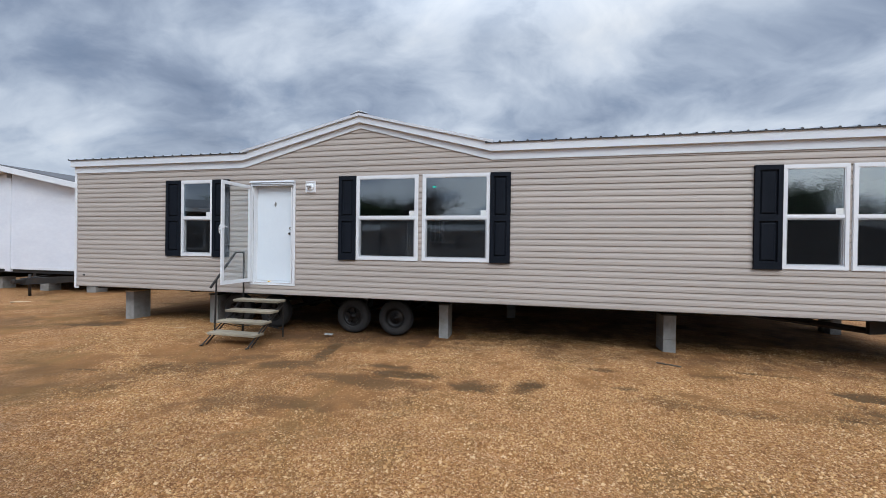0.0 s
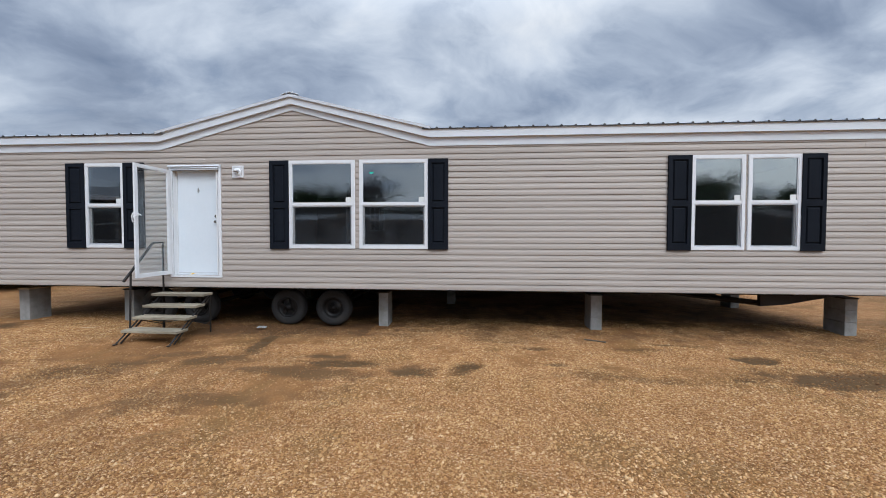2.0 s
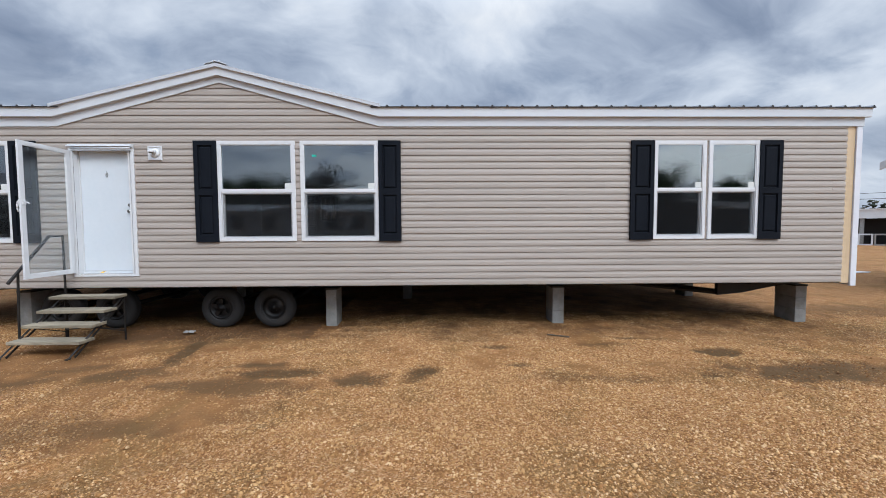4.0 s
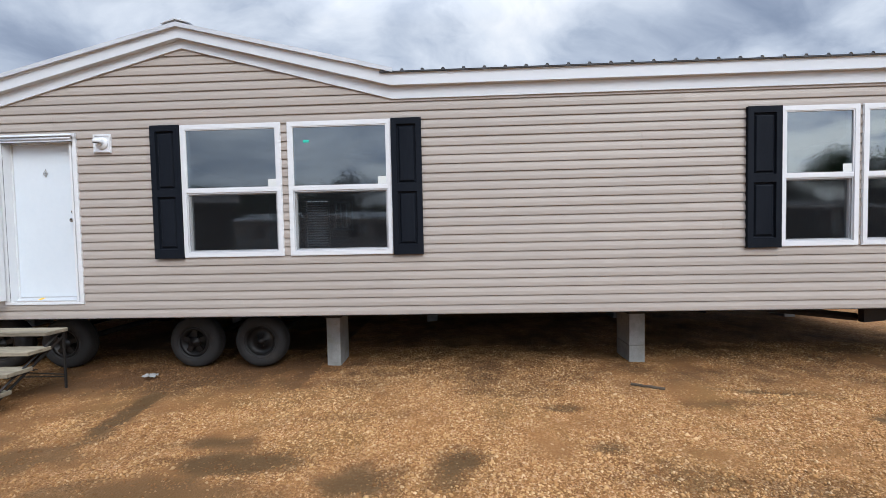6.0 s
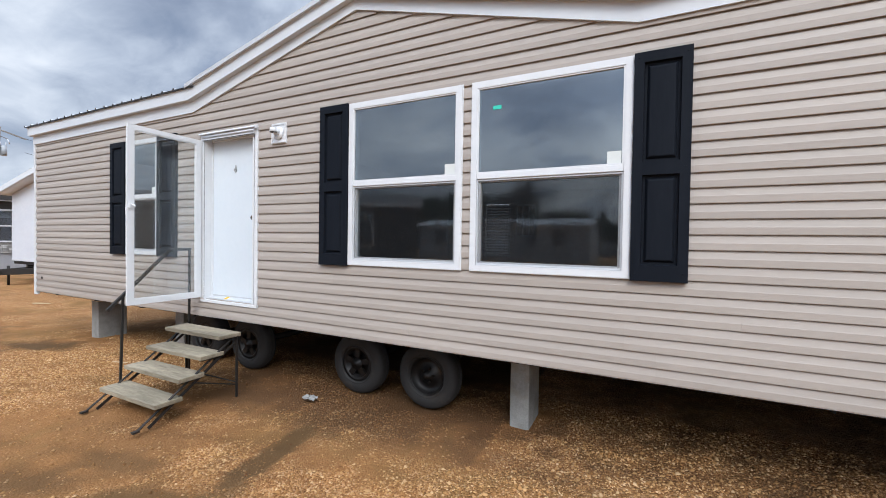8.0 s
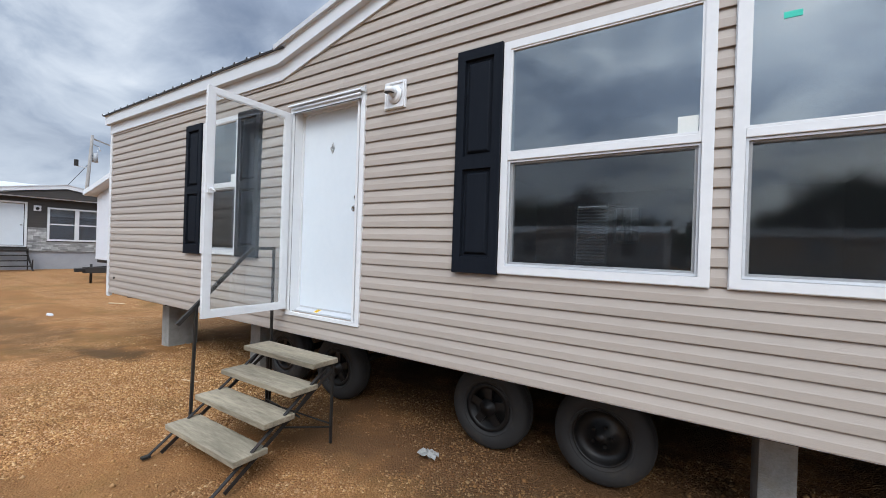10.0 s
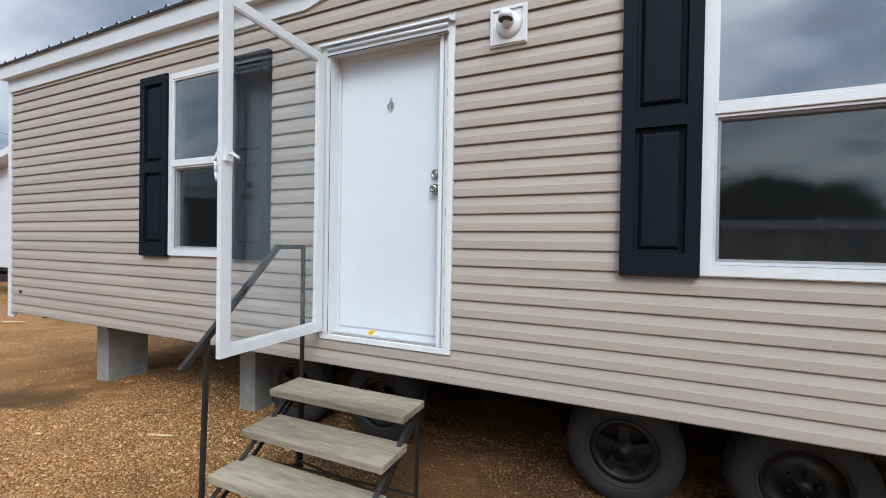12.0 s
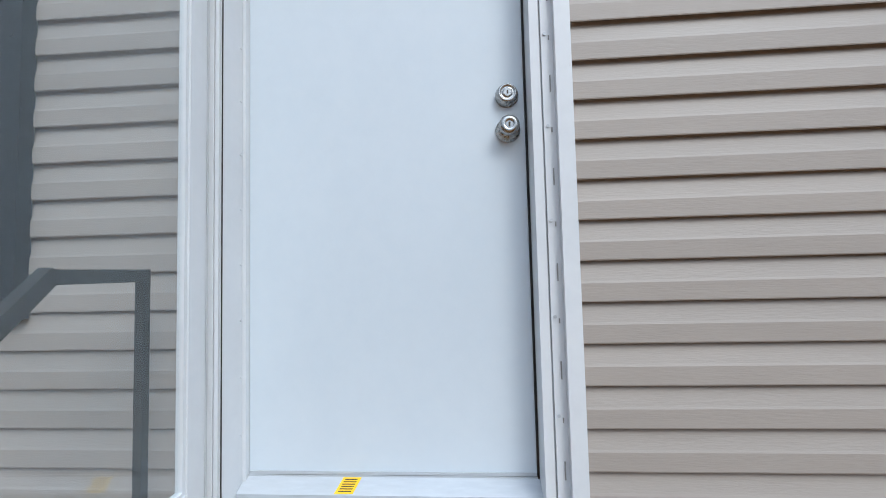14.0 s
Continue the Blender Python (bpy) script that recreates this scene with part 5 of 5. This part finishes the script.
        part("roof_slope", bm, roofm, h)
    for x in (a, b - 0.1):
        part("gable_wall", prism(B(), [(0.0, eave + 0.002), (depth + 0.12, eave + 0.002), (depth / 2 + 0.06, eave + rise)], 0, x, x + 0.1), wall, h)
    part("fascia", box(B(), a - 0.3, b + 0.3, -0.38, -0.352, eave - 0.08, eave + 0.10), WHITE, h)
    part("soffit", box(B(), a - 0.3, b + 0.3, -0.351, 0.0, eave - 0.02, eave - 0.002), WHITE, h)
    if gable_at:
        c, half, up = gable_at
        part("front_gable", prism(B(), [(c - half, eave - 0.03), (c + half, eave - 0.03), (c, eave + up)], 1, -0.43, depth / 2), wall, h)
        for s in (-1, 1):
            bm = B()
            prism(bm, [(c + s * (half + 0.25), eave - 0.02), (c, eave + up + 0.04), (c, eave + up + 0.22), (c + s * (half + 0.25), eave + 0.14)], 1, -0.50, -0.40)
            part("gable_fascia", bm, WHITE, h)
            bm = B()
            prism(bm, [(c + s * (half + 0.25), eave + 0.14), (c, eave + up + 0.22), (c, eave + up + 0.26), (c + s * (half + 0.25), eave + 0.18)], 1, -0.52, depth / 2)
            part("gable_roof", bm, roofm, h)
    if stone:
        x0, x1, z0, z1, skip = stone
        stones = mat(name + "_stone", (0.20, 0.20, 0.20), (0.46, 0.46, 0.45), 5, 0.85, bump=0.4, vary=0.45)
        rng = random.Random(2)
        z = z0
        vn = part("stone_veneer", holed(B(), x0, x1, z0, z1, -0.012, -0.002, [(s0 - 0.09, s1 + 0.09, t0, z1) for s0, s1, t0, t1 in skip]), BLOCK, h, "stacked grey stone veneer")
        while z < z1 - 0.05:
            x = x0
            hh = rng.choice((0.06, 0.07, 0.09))
            while x < min(x1, 2.4) - 0.1:
                w = rng.uniform(0.14, 0.34)
                if not any(s0 - 0.12 < x + w / 2 < s1 + 0.12 and t0 < z + 0.1 and z < t1 for s0, s1, t0, t1 in skip):
                    part("stone", box(B(), x, min(x + w - 0.012, x1), -0.03 - rng.uniform(0, 0.02), -0.013, z, min(z + hh - 0.01, z1)), stones, vn)
                x += w
            z += hh
    for i, (x0, x1, z0, z1) in enumerate(windows):
        w = part("window", holed(B(), x0 - 0.08, x1 + 0.08, z0 - 0.08, z1 + 0.08, -0.06, 0.05, [(x0, x1, z0, z1)]), WHITE, h, "white framed sash window")
        zm = (z0 + z1) / 2
        part("meeting_rail", box(B(), x0, x1, -0.03, 0.03, zm - 0.03, zm + 0.03), WHITE, w)
        part("pane", box(B(), x0, x1, 0.032, 0.036, z0, z1), GLASS, w)
        part("drawn_blind", box(B(), x0 - 0.05, x1 + 0.05, 0.2, 0.21, zm + 0.38, z1 + 0.05), WRAP, w)
        # black panel behind the pane paints the shade of an unlit room
        part("dark_room", box(B(), x0 - 0.1, x1 + 0.1, 0.9, 0.92, z0 - 0.1, z1 + 0.1), BELLY, w)
    for x0, x1, z0, z1 in doors:
        d = part("door", box(B(), x0 + 0.02, x1 - 0.02, 0.03, 0.07, z0 + 0.02, z1 - 0.02), DOORW, h, "flat white door")
        part("door_frame", holed(B(), x0 - 0.08, x1 + 0.08, z0 - 0.05, z1 + 0.08, -0.05, 0.02, [(x0, x1, z0, z1)]), WHITE, d)
        part("knob", lathe(B(), [(0.035, 0.03), (0.03, -0.02), (0.01, -0.03)], (x1 - 0.1, 0, z0 + 0.95), 1, 10), CHROME, d)
    h.matrix_basis = pose(*centre, 0, 0, yaw)
    return h


DARKW = mat("dark_brown_siding", (0.035, 0.031, 0.028), (0.055, 0.05, 0.046), 2, 0.6, bump=0.3, bscale=9, stretch=(0.1, 0.1, 6))
GREYW = mat("grey_siding", (0.30, 0.32, 0.34), (0.37, 0.39, 0.41), 2, 0.6, bump=0.3, bscale=9, stretch=(0.1, 0.1, 6))
TANW = mat("tan_siding", (0.36, 0.32, 0.27), (0.42, 0.38, 0.32), 2, 0.6, bump=0.3, bscale=9, stretch=(0.1, 0.1, 6))
PALER = mat("pale_metal_roof", (0.55, 0.57, 0.60), (0.66, 0.68, 0.70), 2, 0.5, metal=0.2, bump=0.1)

# the dark home faces +x: local x runs along +y, so the world's y is local x + 11.1
dark = homey("stone_trimmed_home", "dark brown home with stone veneer, white trim and pale roof", (-27.9, 11.1, 0), 90, 16.0, 8.0, DARKW, PALER, 3.38, 0.83,
             [(-0.42, 0.50, 1.42, 2.85), (0.66, 1.42, 1.42, 2.85)], [(-2.17, -1.26, 1.10, 3.02)], (0.05, 2.6, 0.42), (-1.15, 6.5, 0.84, 1.95, [(-0.42, 1.42, 1.3, 3)]))


def build_dark_extras():
    # entry steps and porch lamp of the dark home, in its own frame
    s = thing("entry_steps", (0, 0, 0), "black metal entry steps at the dark home", "steps")
    for i in range(4):
        part("tread", box(B(), -2.2, -1.2, -0.35 - 0.25 * i, -0.1 - 0.25 * i, 0.88 - 0.23 * i, 0.92 - 0.23 * i), RUST, s)
    for x in (-2.22, -1.18):
        part("stringer", bar(B(), (x, -0.05, 0.9), (x, -1.2, 0.0), 0.04, 0.08), RUST, s)
        part("rail_post", bar(B(), (x, -0.3, 0.0), (x, -0.3, 0.98), 0.04, 0.04), RUST, s)
        part("rail_post", bar(B(), (x, -1.1, -0.02), (x, -1.1, 0.5), 0.04, 0.04), RUST, s)
    s.matrix_basis = pose(-27.9, 11.1, 0, 0, 0, 90)
    v = part("porch_light", box(B(), -0.98, -0.72, -0.06, -0.03, 2.72, 2.98, 0.01), WHITE, dark, "white square porch light with dark hood")
    part("lamp_hood", lathe(B(), [(0.07, -0.06), (0.06, -0.12), (0.02, -0.14)], (-0.85, 0, 2.84), 1, 10), RUST, v)


dark_basis = dark.matrix_basis.copy()
dark.matrix_basis = Matrix.Identity(4)
build_dark_extras()
dark.matrix_basis = dark_basis

# homes across the lot, mirrored in the window glass
homey("grey_home", "grey-sided home across the lot with white trim", (-13, -27, 0), 180, 17, 7.5, GREYW, GREYW, 3.3, 0.7, [(-6.5, -5.3, 1.5, 2.9), (-3.9, -2.7, 1.5, 2.9), (2.2, 3.4, 1.5, 2.9), (5.4, 6.6, 1.5, 2.9)], [(-0.4, 0.5, 0.95, 2.95)], (0.0, 2.6, 0.5), group="homes across the lot")
homey("tan_home", "tan-sided home across the lot with dark roof", (10, -30, 0), 174, 18, 7.5, TANW, SHINGLE, 3.3, 0.7, [(-7, -5.8, 1.5, 2.9), (-3.4, -2.2, 1.5, 2.9), (4.2, 5.4, 1.5, 2.9)], [(0.6, 1.5, 0.95, 2.95)], group="homes across the lot")
homey("pale_home", "low pale grey home far across the lot", (-3.5, -54, 0), 180, 15, 7, GREYW, GREYW, 3.0, 0.6, [(-5, -3.9, 1.4, 2.6), (3, 4.1, 1.4, 2.6)], [(-0.5, 0.4, 0.85, 2.8)], group="homes across the lot")
homey("brown_home", "dark brown home across the lot with shingle roof", (34, -25, 0), 157, 20, 8, DARKW, SHINGLE, 3.3, 0.7, [(-7, -5.8, 1.5, 2.9), (3.2, 4.4, 1.5, 2.9)], [(0.6, 1.5, 0.95, 2.95)], group="homes across the lot")
# unseen home, added to darken the back panes and the under-floor gap
homey("rear_home", "plain dark home added unseen behind the first one, to darken its back panes", (-2.5, 18.5, 0), 0, 13, 7, DARKW, SHINGLE, 3.1, 0.7, [(3.2, 4.4, 1.5, 2.7)], [(-4.4, -3.5, 0.95, 2.9)])
homey("slate_home", "dark slate home across the lot", (-17, -1.5, 0), 150, 17, 7.5, DARKW, SHINGLE, 3.3, 0.7, [(-6.5, -5.3, 1.5, 2.9), (-1.9, -0.7, 1.5, 2.9), (4.4, 5.6, 1.5, 2.9)], [(1.6, 2.5, 0.95, 2.95)], group="homes across the lot")


# ---------------------------------------------------------------- white home section past the far end
def build_right_home():
    h = thing("white_home_section", (0, 0, 0), "white wrapped home section with overhanging eave on blocks", "mobile home")
    L, D, up = 4.4, 13.0, 0.21
    bm = B()
    prism(bm, [(0, 0.78), (L, 0.78), (L, 3.48 + up * L), (0, 3.48)], 1, 0, 0.12)
    part("end_wrap", bm, WRAP, h, "white plastic end wall")
    part("side_wrap", box(B(), 0, 0.1, 0.121, D, 0.78, 3.48), WRAP, h)
    part("open_side", box(B(), L - 0.1, L, 0.121, D, 0.78, 3.48 + up * L), WRAP, h)
    part("back_wrap", box(B(), 0.1, L - 0.1, D - 0.1, D, 0.78, 3.48), WRAP, h)
    bm = B()
    prism(bm, [(-0.28, 3.50), (L + 0.1, 3.50 + up * (L + 0.38)), (L + 0.1, 3.58 + up * (L + 0.38)), (-0.28, 3.58)], 1, -0.11, D + 0.2)
    part("roof_slope", bm, SHINGLE, h)
    bm = B()
    prism(bm, [(-0.31, 3.36), (L + 0.1, 3.36 + up * (L + 0.38)), (L + 0.1, 3.575 + up * (L + 0.38)), (-0.31, 3.575)], 1, -0.15, -0.115)
    part("rake_board", bm, WHITE, h)
    part("soffit", box(B(), -0.28, 0.0, -0.11, D, 3.42, 3.45), WHITE, h)
    part("corner_strip", box(B(), -0.03, 0.06, -0.02, -0.002, 0.70, 3.46), WHITE, h)
    for z in (2.1, 3.0):
        part("wrap_band", box(B(), 0.25, L, -0.008, -0.002, z, z + 0.07), GREYW, h, "grey band across the wrap")
    part("floor_frame", box(B(), 0.3, L - 0.02, 0.1, D, 0.56, 0.775), BELLY, h)
    for x in (1.0, 3.2):
        part("chassis_beam", box(B(), x - 0.06, x + 0.06, 0.2, D, 0.3, 0.56), RUST, h)
    for x in (1.0, 3.2):
        for y in (0.8, 6.0, 11.0):
            p = part("support_block", box(B(), x - 0.2, x + 0.2, y - 0.2, y + 0.2, -0.03, 0.3), BLOCK, h)
    # local +x runs from the far corner back towards the open lot
    h.matrix_basis = Matrix.Translation((14.14, 12.7, 0)) @ Matrix(((-0.25, 0.968, 0, 0), (-0.968, -0.25, 0, 0), (0, 0, 1, 0), (0, 0, 0, 1)))


build_right_home()


# ---------------------------------------------------------------- far shop front
def build_shop():
    h = thing("far_shop", (0, 0, 0), "low far-off shop front with pale sign band over dark bays", "shop")
    band = part("sign_band", box(B(), -9, 7, -0.15, 0.1, 2.26, 2.98), PALER, h, "pale sign band")
    part("cap", box(B(), -9.1, 7.1, -0.22, 0.2, 2.981, 3.06), WHITE, h)
    txt = bpy.data.curves.new("lettering", "FONT")
    txt.body, txt.size, txt.extrude, txt.align_x = "COMPLETE", 0.31, 0.02, "CENTER"
    tmp = bpy.data.objects.new("lettering", txt)
    me = bpy.data.meshes.new_from_object(tmp)
    bpy.data.objects.remove(tmp)
    for v in me.vertices:
        x, y, z = v.co
        v.co = (x * 1.15 + 0.85, -0.172 - z, 2.50 + y)
    me.materials.append(INK)
    lt = new("lettering", me)
    lt.parent = band
    tagged(lt, "dark raised sign letters")
    part("back_wall", box(B(), -9, 7, 3.0, 3.2, 0, 2.26), BELLY, h)
    part("roof_slab", box(B(), -9, 7, 0.101, 3.2, 2.3, 2.5), GREYW, h)
    for x in (-6.5, -4.2, -2.0, 0.3, 2.1, 4.2, 6.0):
        part("column", box(B(), x - 0.14, x + 0.14, 0.0, 0.3, 0, 2.258), BLOCK, h)
    for i in range(16):
        x = -8.6 + i * 0.95
        part("display_unit", holed(B(), x, x + 0.88, 0.0, 0.95, -1.2, -0.7, [(x + 0.1, x + 0.78, 0.1, 0.85)]), PALER if i % 4 == 3 else BLOCK, h, "open-fronted pale concrete display box")
    h.matrix_basis = Matrix.Translation((35.5, 36.3, 0)) @ pose(0, 0, 0, 0, 0, -44.5)


build_shop()


# ---------------------------------------------------------------- utility pole and wires
def build_pole():
    bx, by = -44.3, 16.3
    top = Vector((bx + 0.1, by + 0.55, 9.9))
    p = thing("utility_pole", (bx, by, 0), "weathered leaning wooden utility pole with transformer and floodlight", "utility pole")
    wood = mat("grey_pole_wood", (0.20, 0.19, 0.18), (0.30, 0.28, 0.26), 2, 0.9, bump=0.4, stretch=(3, 3, 0.2))
    part("shaft", rod(B(), (bx, by, -0.05), top, 0.17, 0.10, seg=10), wood, p)
    part("crossarm", bar(B(), top + Vector((0, 0.0, -0.25)), top + Vector((0, 1.5, -0.65)), 0.08, 0.1), wood, p)
    part("transformer", rod(B(), (bx, by + 0.80, 7.75), (bx, by + 0.80, 8.50), 0.19, seg=14), GREYW, p, "pale grey transformer can")
    part("bracket", bar(B(), (bx, by + 0.4, 8.3), (bx, by + 0.8, 8.3), 0.06, 0.06), RUST, p)
    part("lamp_arm", bar(B(), (bx, by + 0.35, 7.2), (bx, by - 0.3, 7.25), 0.05, 0.05), PALER, p)
    part("floodlight", box(B(), bx - 0.12, bx + 0.12, by - 0.52, by - 0.27, 7.25, 7.75, 0.04), RUST, p, "black floodlight")
    part("insulator", rod(B(), (bx, by + 0.62, 8.52), (bx, by + 0.62, 8.78), 0.03, seg=8), PALER, p)
    part("insulator", rod(B(), (bx, by + 0.92, 8.52), (bx, by + 0.92, 8.78), 0.03, seg=8), PALER, p)
    part("cutout_arm", bar(B(), (bx, by + 0.45, 9.25), (bx, by + 1.05, 9.05), 0.05, 0.05), wood, p)
    part("fuse_cutout", rod(B(), (bx, by + 1.02, 9.06), (bx, by + 1.12, 8.72), 0.035, seg=8), PALER, p)
    part("guy_wire", rod(B(), (bx, by + 0.3, 7.4), (bx, by - 4.5, 0.0), 0.02, seg=5), RUST, p)
    for k, (dz, sy) in enumerate(((0.0, 1), (-1.1, 1))):
        bm = B()
        a, b = top + Vector((0, 1.4, -0.6 + dz)), Vector((-60, 60, 9 + dz))
        pts = [a.lerp(b, i / 10) + Vector((0, 0, -1.2 * 4 * (i / 10) * (1 - i / 10))) for i in range(11)]
        for s, e in zip(pts, pts[1:]):
            rod(bm, s, e, 0.012, seg=4, caps=False)
        part("wire", bm, RUST, p)
    q = thing("wire_span", (60, 60, 0), "thin black power lines sagging across the lot's edge", "power line")
    for z in (5.7, 5.05):
        bm = B()
        a, b = Vector((20, 65, z + 0.3)), Vector((75, 30, z + 0.8))
        pts = [a.lerp(b, i / 12) + Vector((0, 0, -1.0 * 4 * (i / 12) * (1 - i / 12))) for i in range(13)]
        for s, e in zip(pts, pts[1:]):
            rod(bm, s, e, 0.025, seg=4, caps=False)
        part("wire", bm, RUST, q)
    for e in ((20, 65), (75, 30)):
        part("pole", rod(B(), (*e, 0), (*e, 7.2), 0.16, 0.12, seg=8), wood, q)


build_pole()


# ---------------------------------------------------------------- trees
BARK = mat("grey_bark", (0.05, 0.042, 0.035), (0.095, 0.082, 0.07), 4, 0.95, bump=0.4)
TWIG = mat("dark_twigs", (0.045, 0.036, 0.03), (0.075, 0.06, 0.05), 4, 0.95)


def leaf_mat(name, a, b):
    m = bpy.data.materials.new(name)
    m.use_nodes = True
    n = Nodes(m.node_tree)
    f = n("ShaderNodeNewGeometry").outputs["Random Per Island"]
    n("ShaderNodeOutputMaterial", {0: n("ShaderNodeBsdfPrincipled", {"Base Color": n.mix(f, a, b), "Roughness": 0.95, "Specular IOR Level": 0.1}).outputs[0]})
    return m


GREENS = leaf_mat("evergreen_leaves", (0.018, 0.035, 0.014), (0.05, 0.075, 0.03))


def grow(name, seed, height, evergreen, label):
    rng = random.Random(seed)
    tree = thing(name, (0, 0, 0), label, "tree", "trees across the lot")
    wood, twigs, tips = B(), B(), []

    def limb(p, d, length, r, depth):
        q = p + d * length
        rod(wood if depth < 2 else twigs, p, q, r, r * 0.62, seg=7 if depth < 2 else 3, caps=False)
        if depth >= (3 if evergreen else 6):
            tips.append(q)
            return
        for i in range((3 if evergreen or depth < 2 else 4) if depth else 5):
            v = Vector((rng.gauss(0, 1), rng.gauss(0, 1), rng.gauss(0, 0.6))).normalized()
            nd = (d * (0.75 if depth else 0.5) + v * 0.62 + Vector((0, 0, 0.14))).normalized()
            limb(p.lerp(q, rng.uniform(0.5, 1.0)), nd, length * rng.uniform(0.60, 0.82), r * 0.58, depth + 1)

    limb(Vector((0, 0, -0.1)), Vector((rng.uniform(-0.05, 0.05), rng.uniform(-0.05, 0.05), 1)).normalized(), height * 0.32, height * 0.014, 0)
    part("trunk", wood, BARK, tree)
    if evergreen:
        crown = B()
        for t in tips:
            for _ in range(600):
                c = t + Vector((rng.gauss(0, 1), rng.gauss(0, 1), rng.gauss(0, 0.8))) * height * 0.056
                a, b = [Vector((rng.uniform(-1, 1), rng.uniform(-1, 1), rng.uniform(-1, 1))).normalized() * height * 0.0095 for _ in range(2)]
                crown.faces.new([crown.verts.new(v) for v in (c, c + a, c + b)])
        part("branches", twigs, TWIG, tree)
        part("crown", crown, GREENS, tree, "dense dark evergreen leaves")
    else:
        part("crown", twigs, TWIG, tree, "bare winter twigs")
    return tree


bare_a = grow("bare_tree", 3, 14.5, False, "tall leafless winter tree with fine twigs")
bare_b = grow("bare_tree", 9, 12.5, False, "tall leafless winter tree with fine twigs")
ever = grow("evergreen_tree", 5, 12.0, True, "dark broad evergreen tree")
# x, y, kind, height
SPOTS = [(-52, -38, 2, 9.0), (-46, -41, 2, 10.0), (-41, -38, 2, 9.5), (-36, -42, 2, 10.0), (-31.5, -40, 2, 10.0), (-28, -42, 2, 9.4), (-24.7, -40, 2, 10.0), (-21.5, -41, 2, 8.6), (-18.2, -40, 2, 9.0), (-15.3, -41, 2, 8.2),
         (-11.4, -39, 0, 11.2), (-9.0, -43, 2, 7.0), (-7.2, -41, 2, 6.6), (-3.0, -47, 2, 5.2), (0.8, -46, 2, 5.6), (4.2, -42, 2, 8.0), (6.2, -45, 1, 9.0), (8.2, -41, 2, 9.2), (10.8, -42, 2, 11.0), (14, -41, 2, 10.0), (18, -45, 1, 10.0),
         (23, -44, 2, 7.6), (28.4, -40, 2, 11.0), (31.6, -44, 2, 8.0), (35.5, -44, 1, 8.0), (38.3, -40, 2, 9.0), (44, -42, 0, 9.0), (51, -40, 2, 13.0), (58, -44, 2, 9.0)]
HEIGHTS = [max(v.co.z for p in t.children for v in p.data.vertices) for t in (bare_a, bare_b, ever)]
used = set()
for i, (x, y, k, tall) in enumerate(SPOTS):
    src = (bare_a, bare_b, ever)[k]
    turned = pose(x, y, 0, 0, 0, 47 * i)
    if k in used:
        t = copy_thing(src, turned)
    else:
        used.add(k)
        t = src
        t.matrix_basis = turned
    t.scale = (tall / HEIGHTS[k],) * 3


def build_woods():
    """Far belt of woods round the lot, low on the horizon."""
    rng = np.random.default_rng(9)
    n = 80000
    ang = np.where(rng.uniform(0, 1, n) < 0.6, rng.uniform(np.pi * 1.08, np.pi * 1.92, n), rng.uniform(0, 2 * np.pi, n))
    base = 78 + 16 * wavy(np.cos(ang) * 9, np.sin(ang) * 9, 21, 1.2)
    dist = base + rng.uniform(0, 14, n)
    tall = 4.1 + 1.5 * wavy(np.cos(ang) * 40, np.sin(ang) * 40, 22, 1.0) + 0.8 * wavy(np.cos(ang) * 90, np.sin(ang) * 90, 23, 1.0)
    tall = tall * np.where(np.sin(ang) < -0.2, 1.5, 0.95)
    z = tall * rng.beta(1.15, 1.15, n)
    c = np.stack([dist * np.cos(ang), dist * np.sin(ang), z], -1)
    s = rng.uniform(0.12, 0.42, (n, 1, 1))
    p = c[:, None] + rng.normal(0, 1, (n, 4, 3)) * s * np.array((1, 1, 0.7))
    co = p.reshape(-1, 3)
    tri = np.array([(0, 1, 2), (0, 2, 3), (0, 3, 1), (1, 3, 2)])
    idx = (tri[None] + 4 * np.arange(n)[:, None, None]).reshape(-1)
    me = bpy.data.meshes.new("far_woods")
    me.vertices.add(len(co))
    me.vertices.foreach_set("co", co.ravel())
    me.loops.add(len(idx))
    me.loops.foreach_set("vertex_index", idx.astype(np.int32))
    me.polygons.add(len(idx) // 3)
    me.polygons.foreach_set("loop_start", np.arange(0, len(idx), 3, dtype=np.int32))
    me.update(calc_edges=True)
    me.materials.append(leaf_mat("far_woods_leaves", (0.03, 0.042, 0.028), (0.085, 0.08, 0.06)))
    tagged(new("far_woods", me), "dark belt of winter woods on the horizon", "woods", kind="stuff")


build_woods()
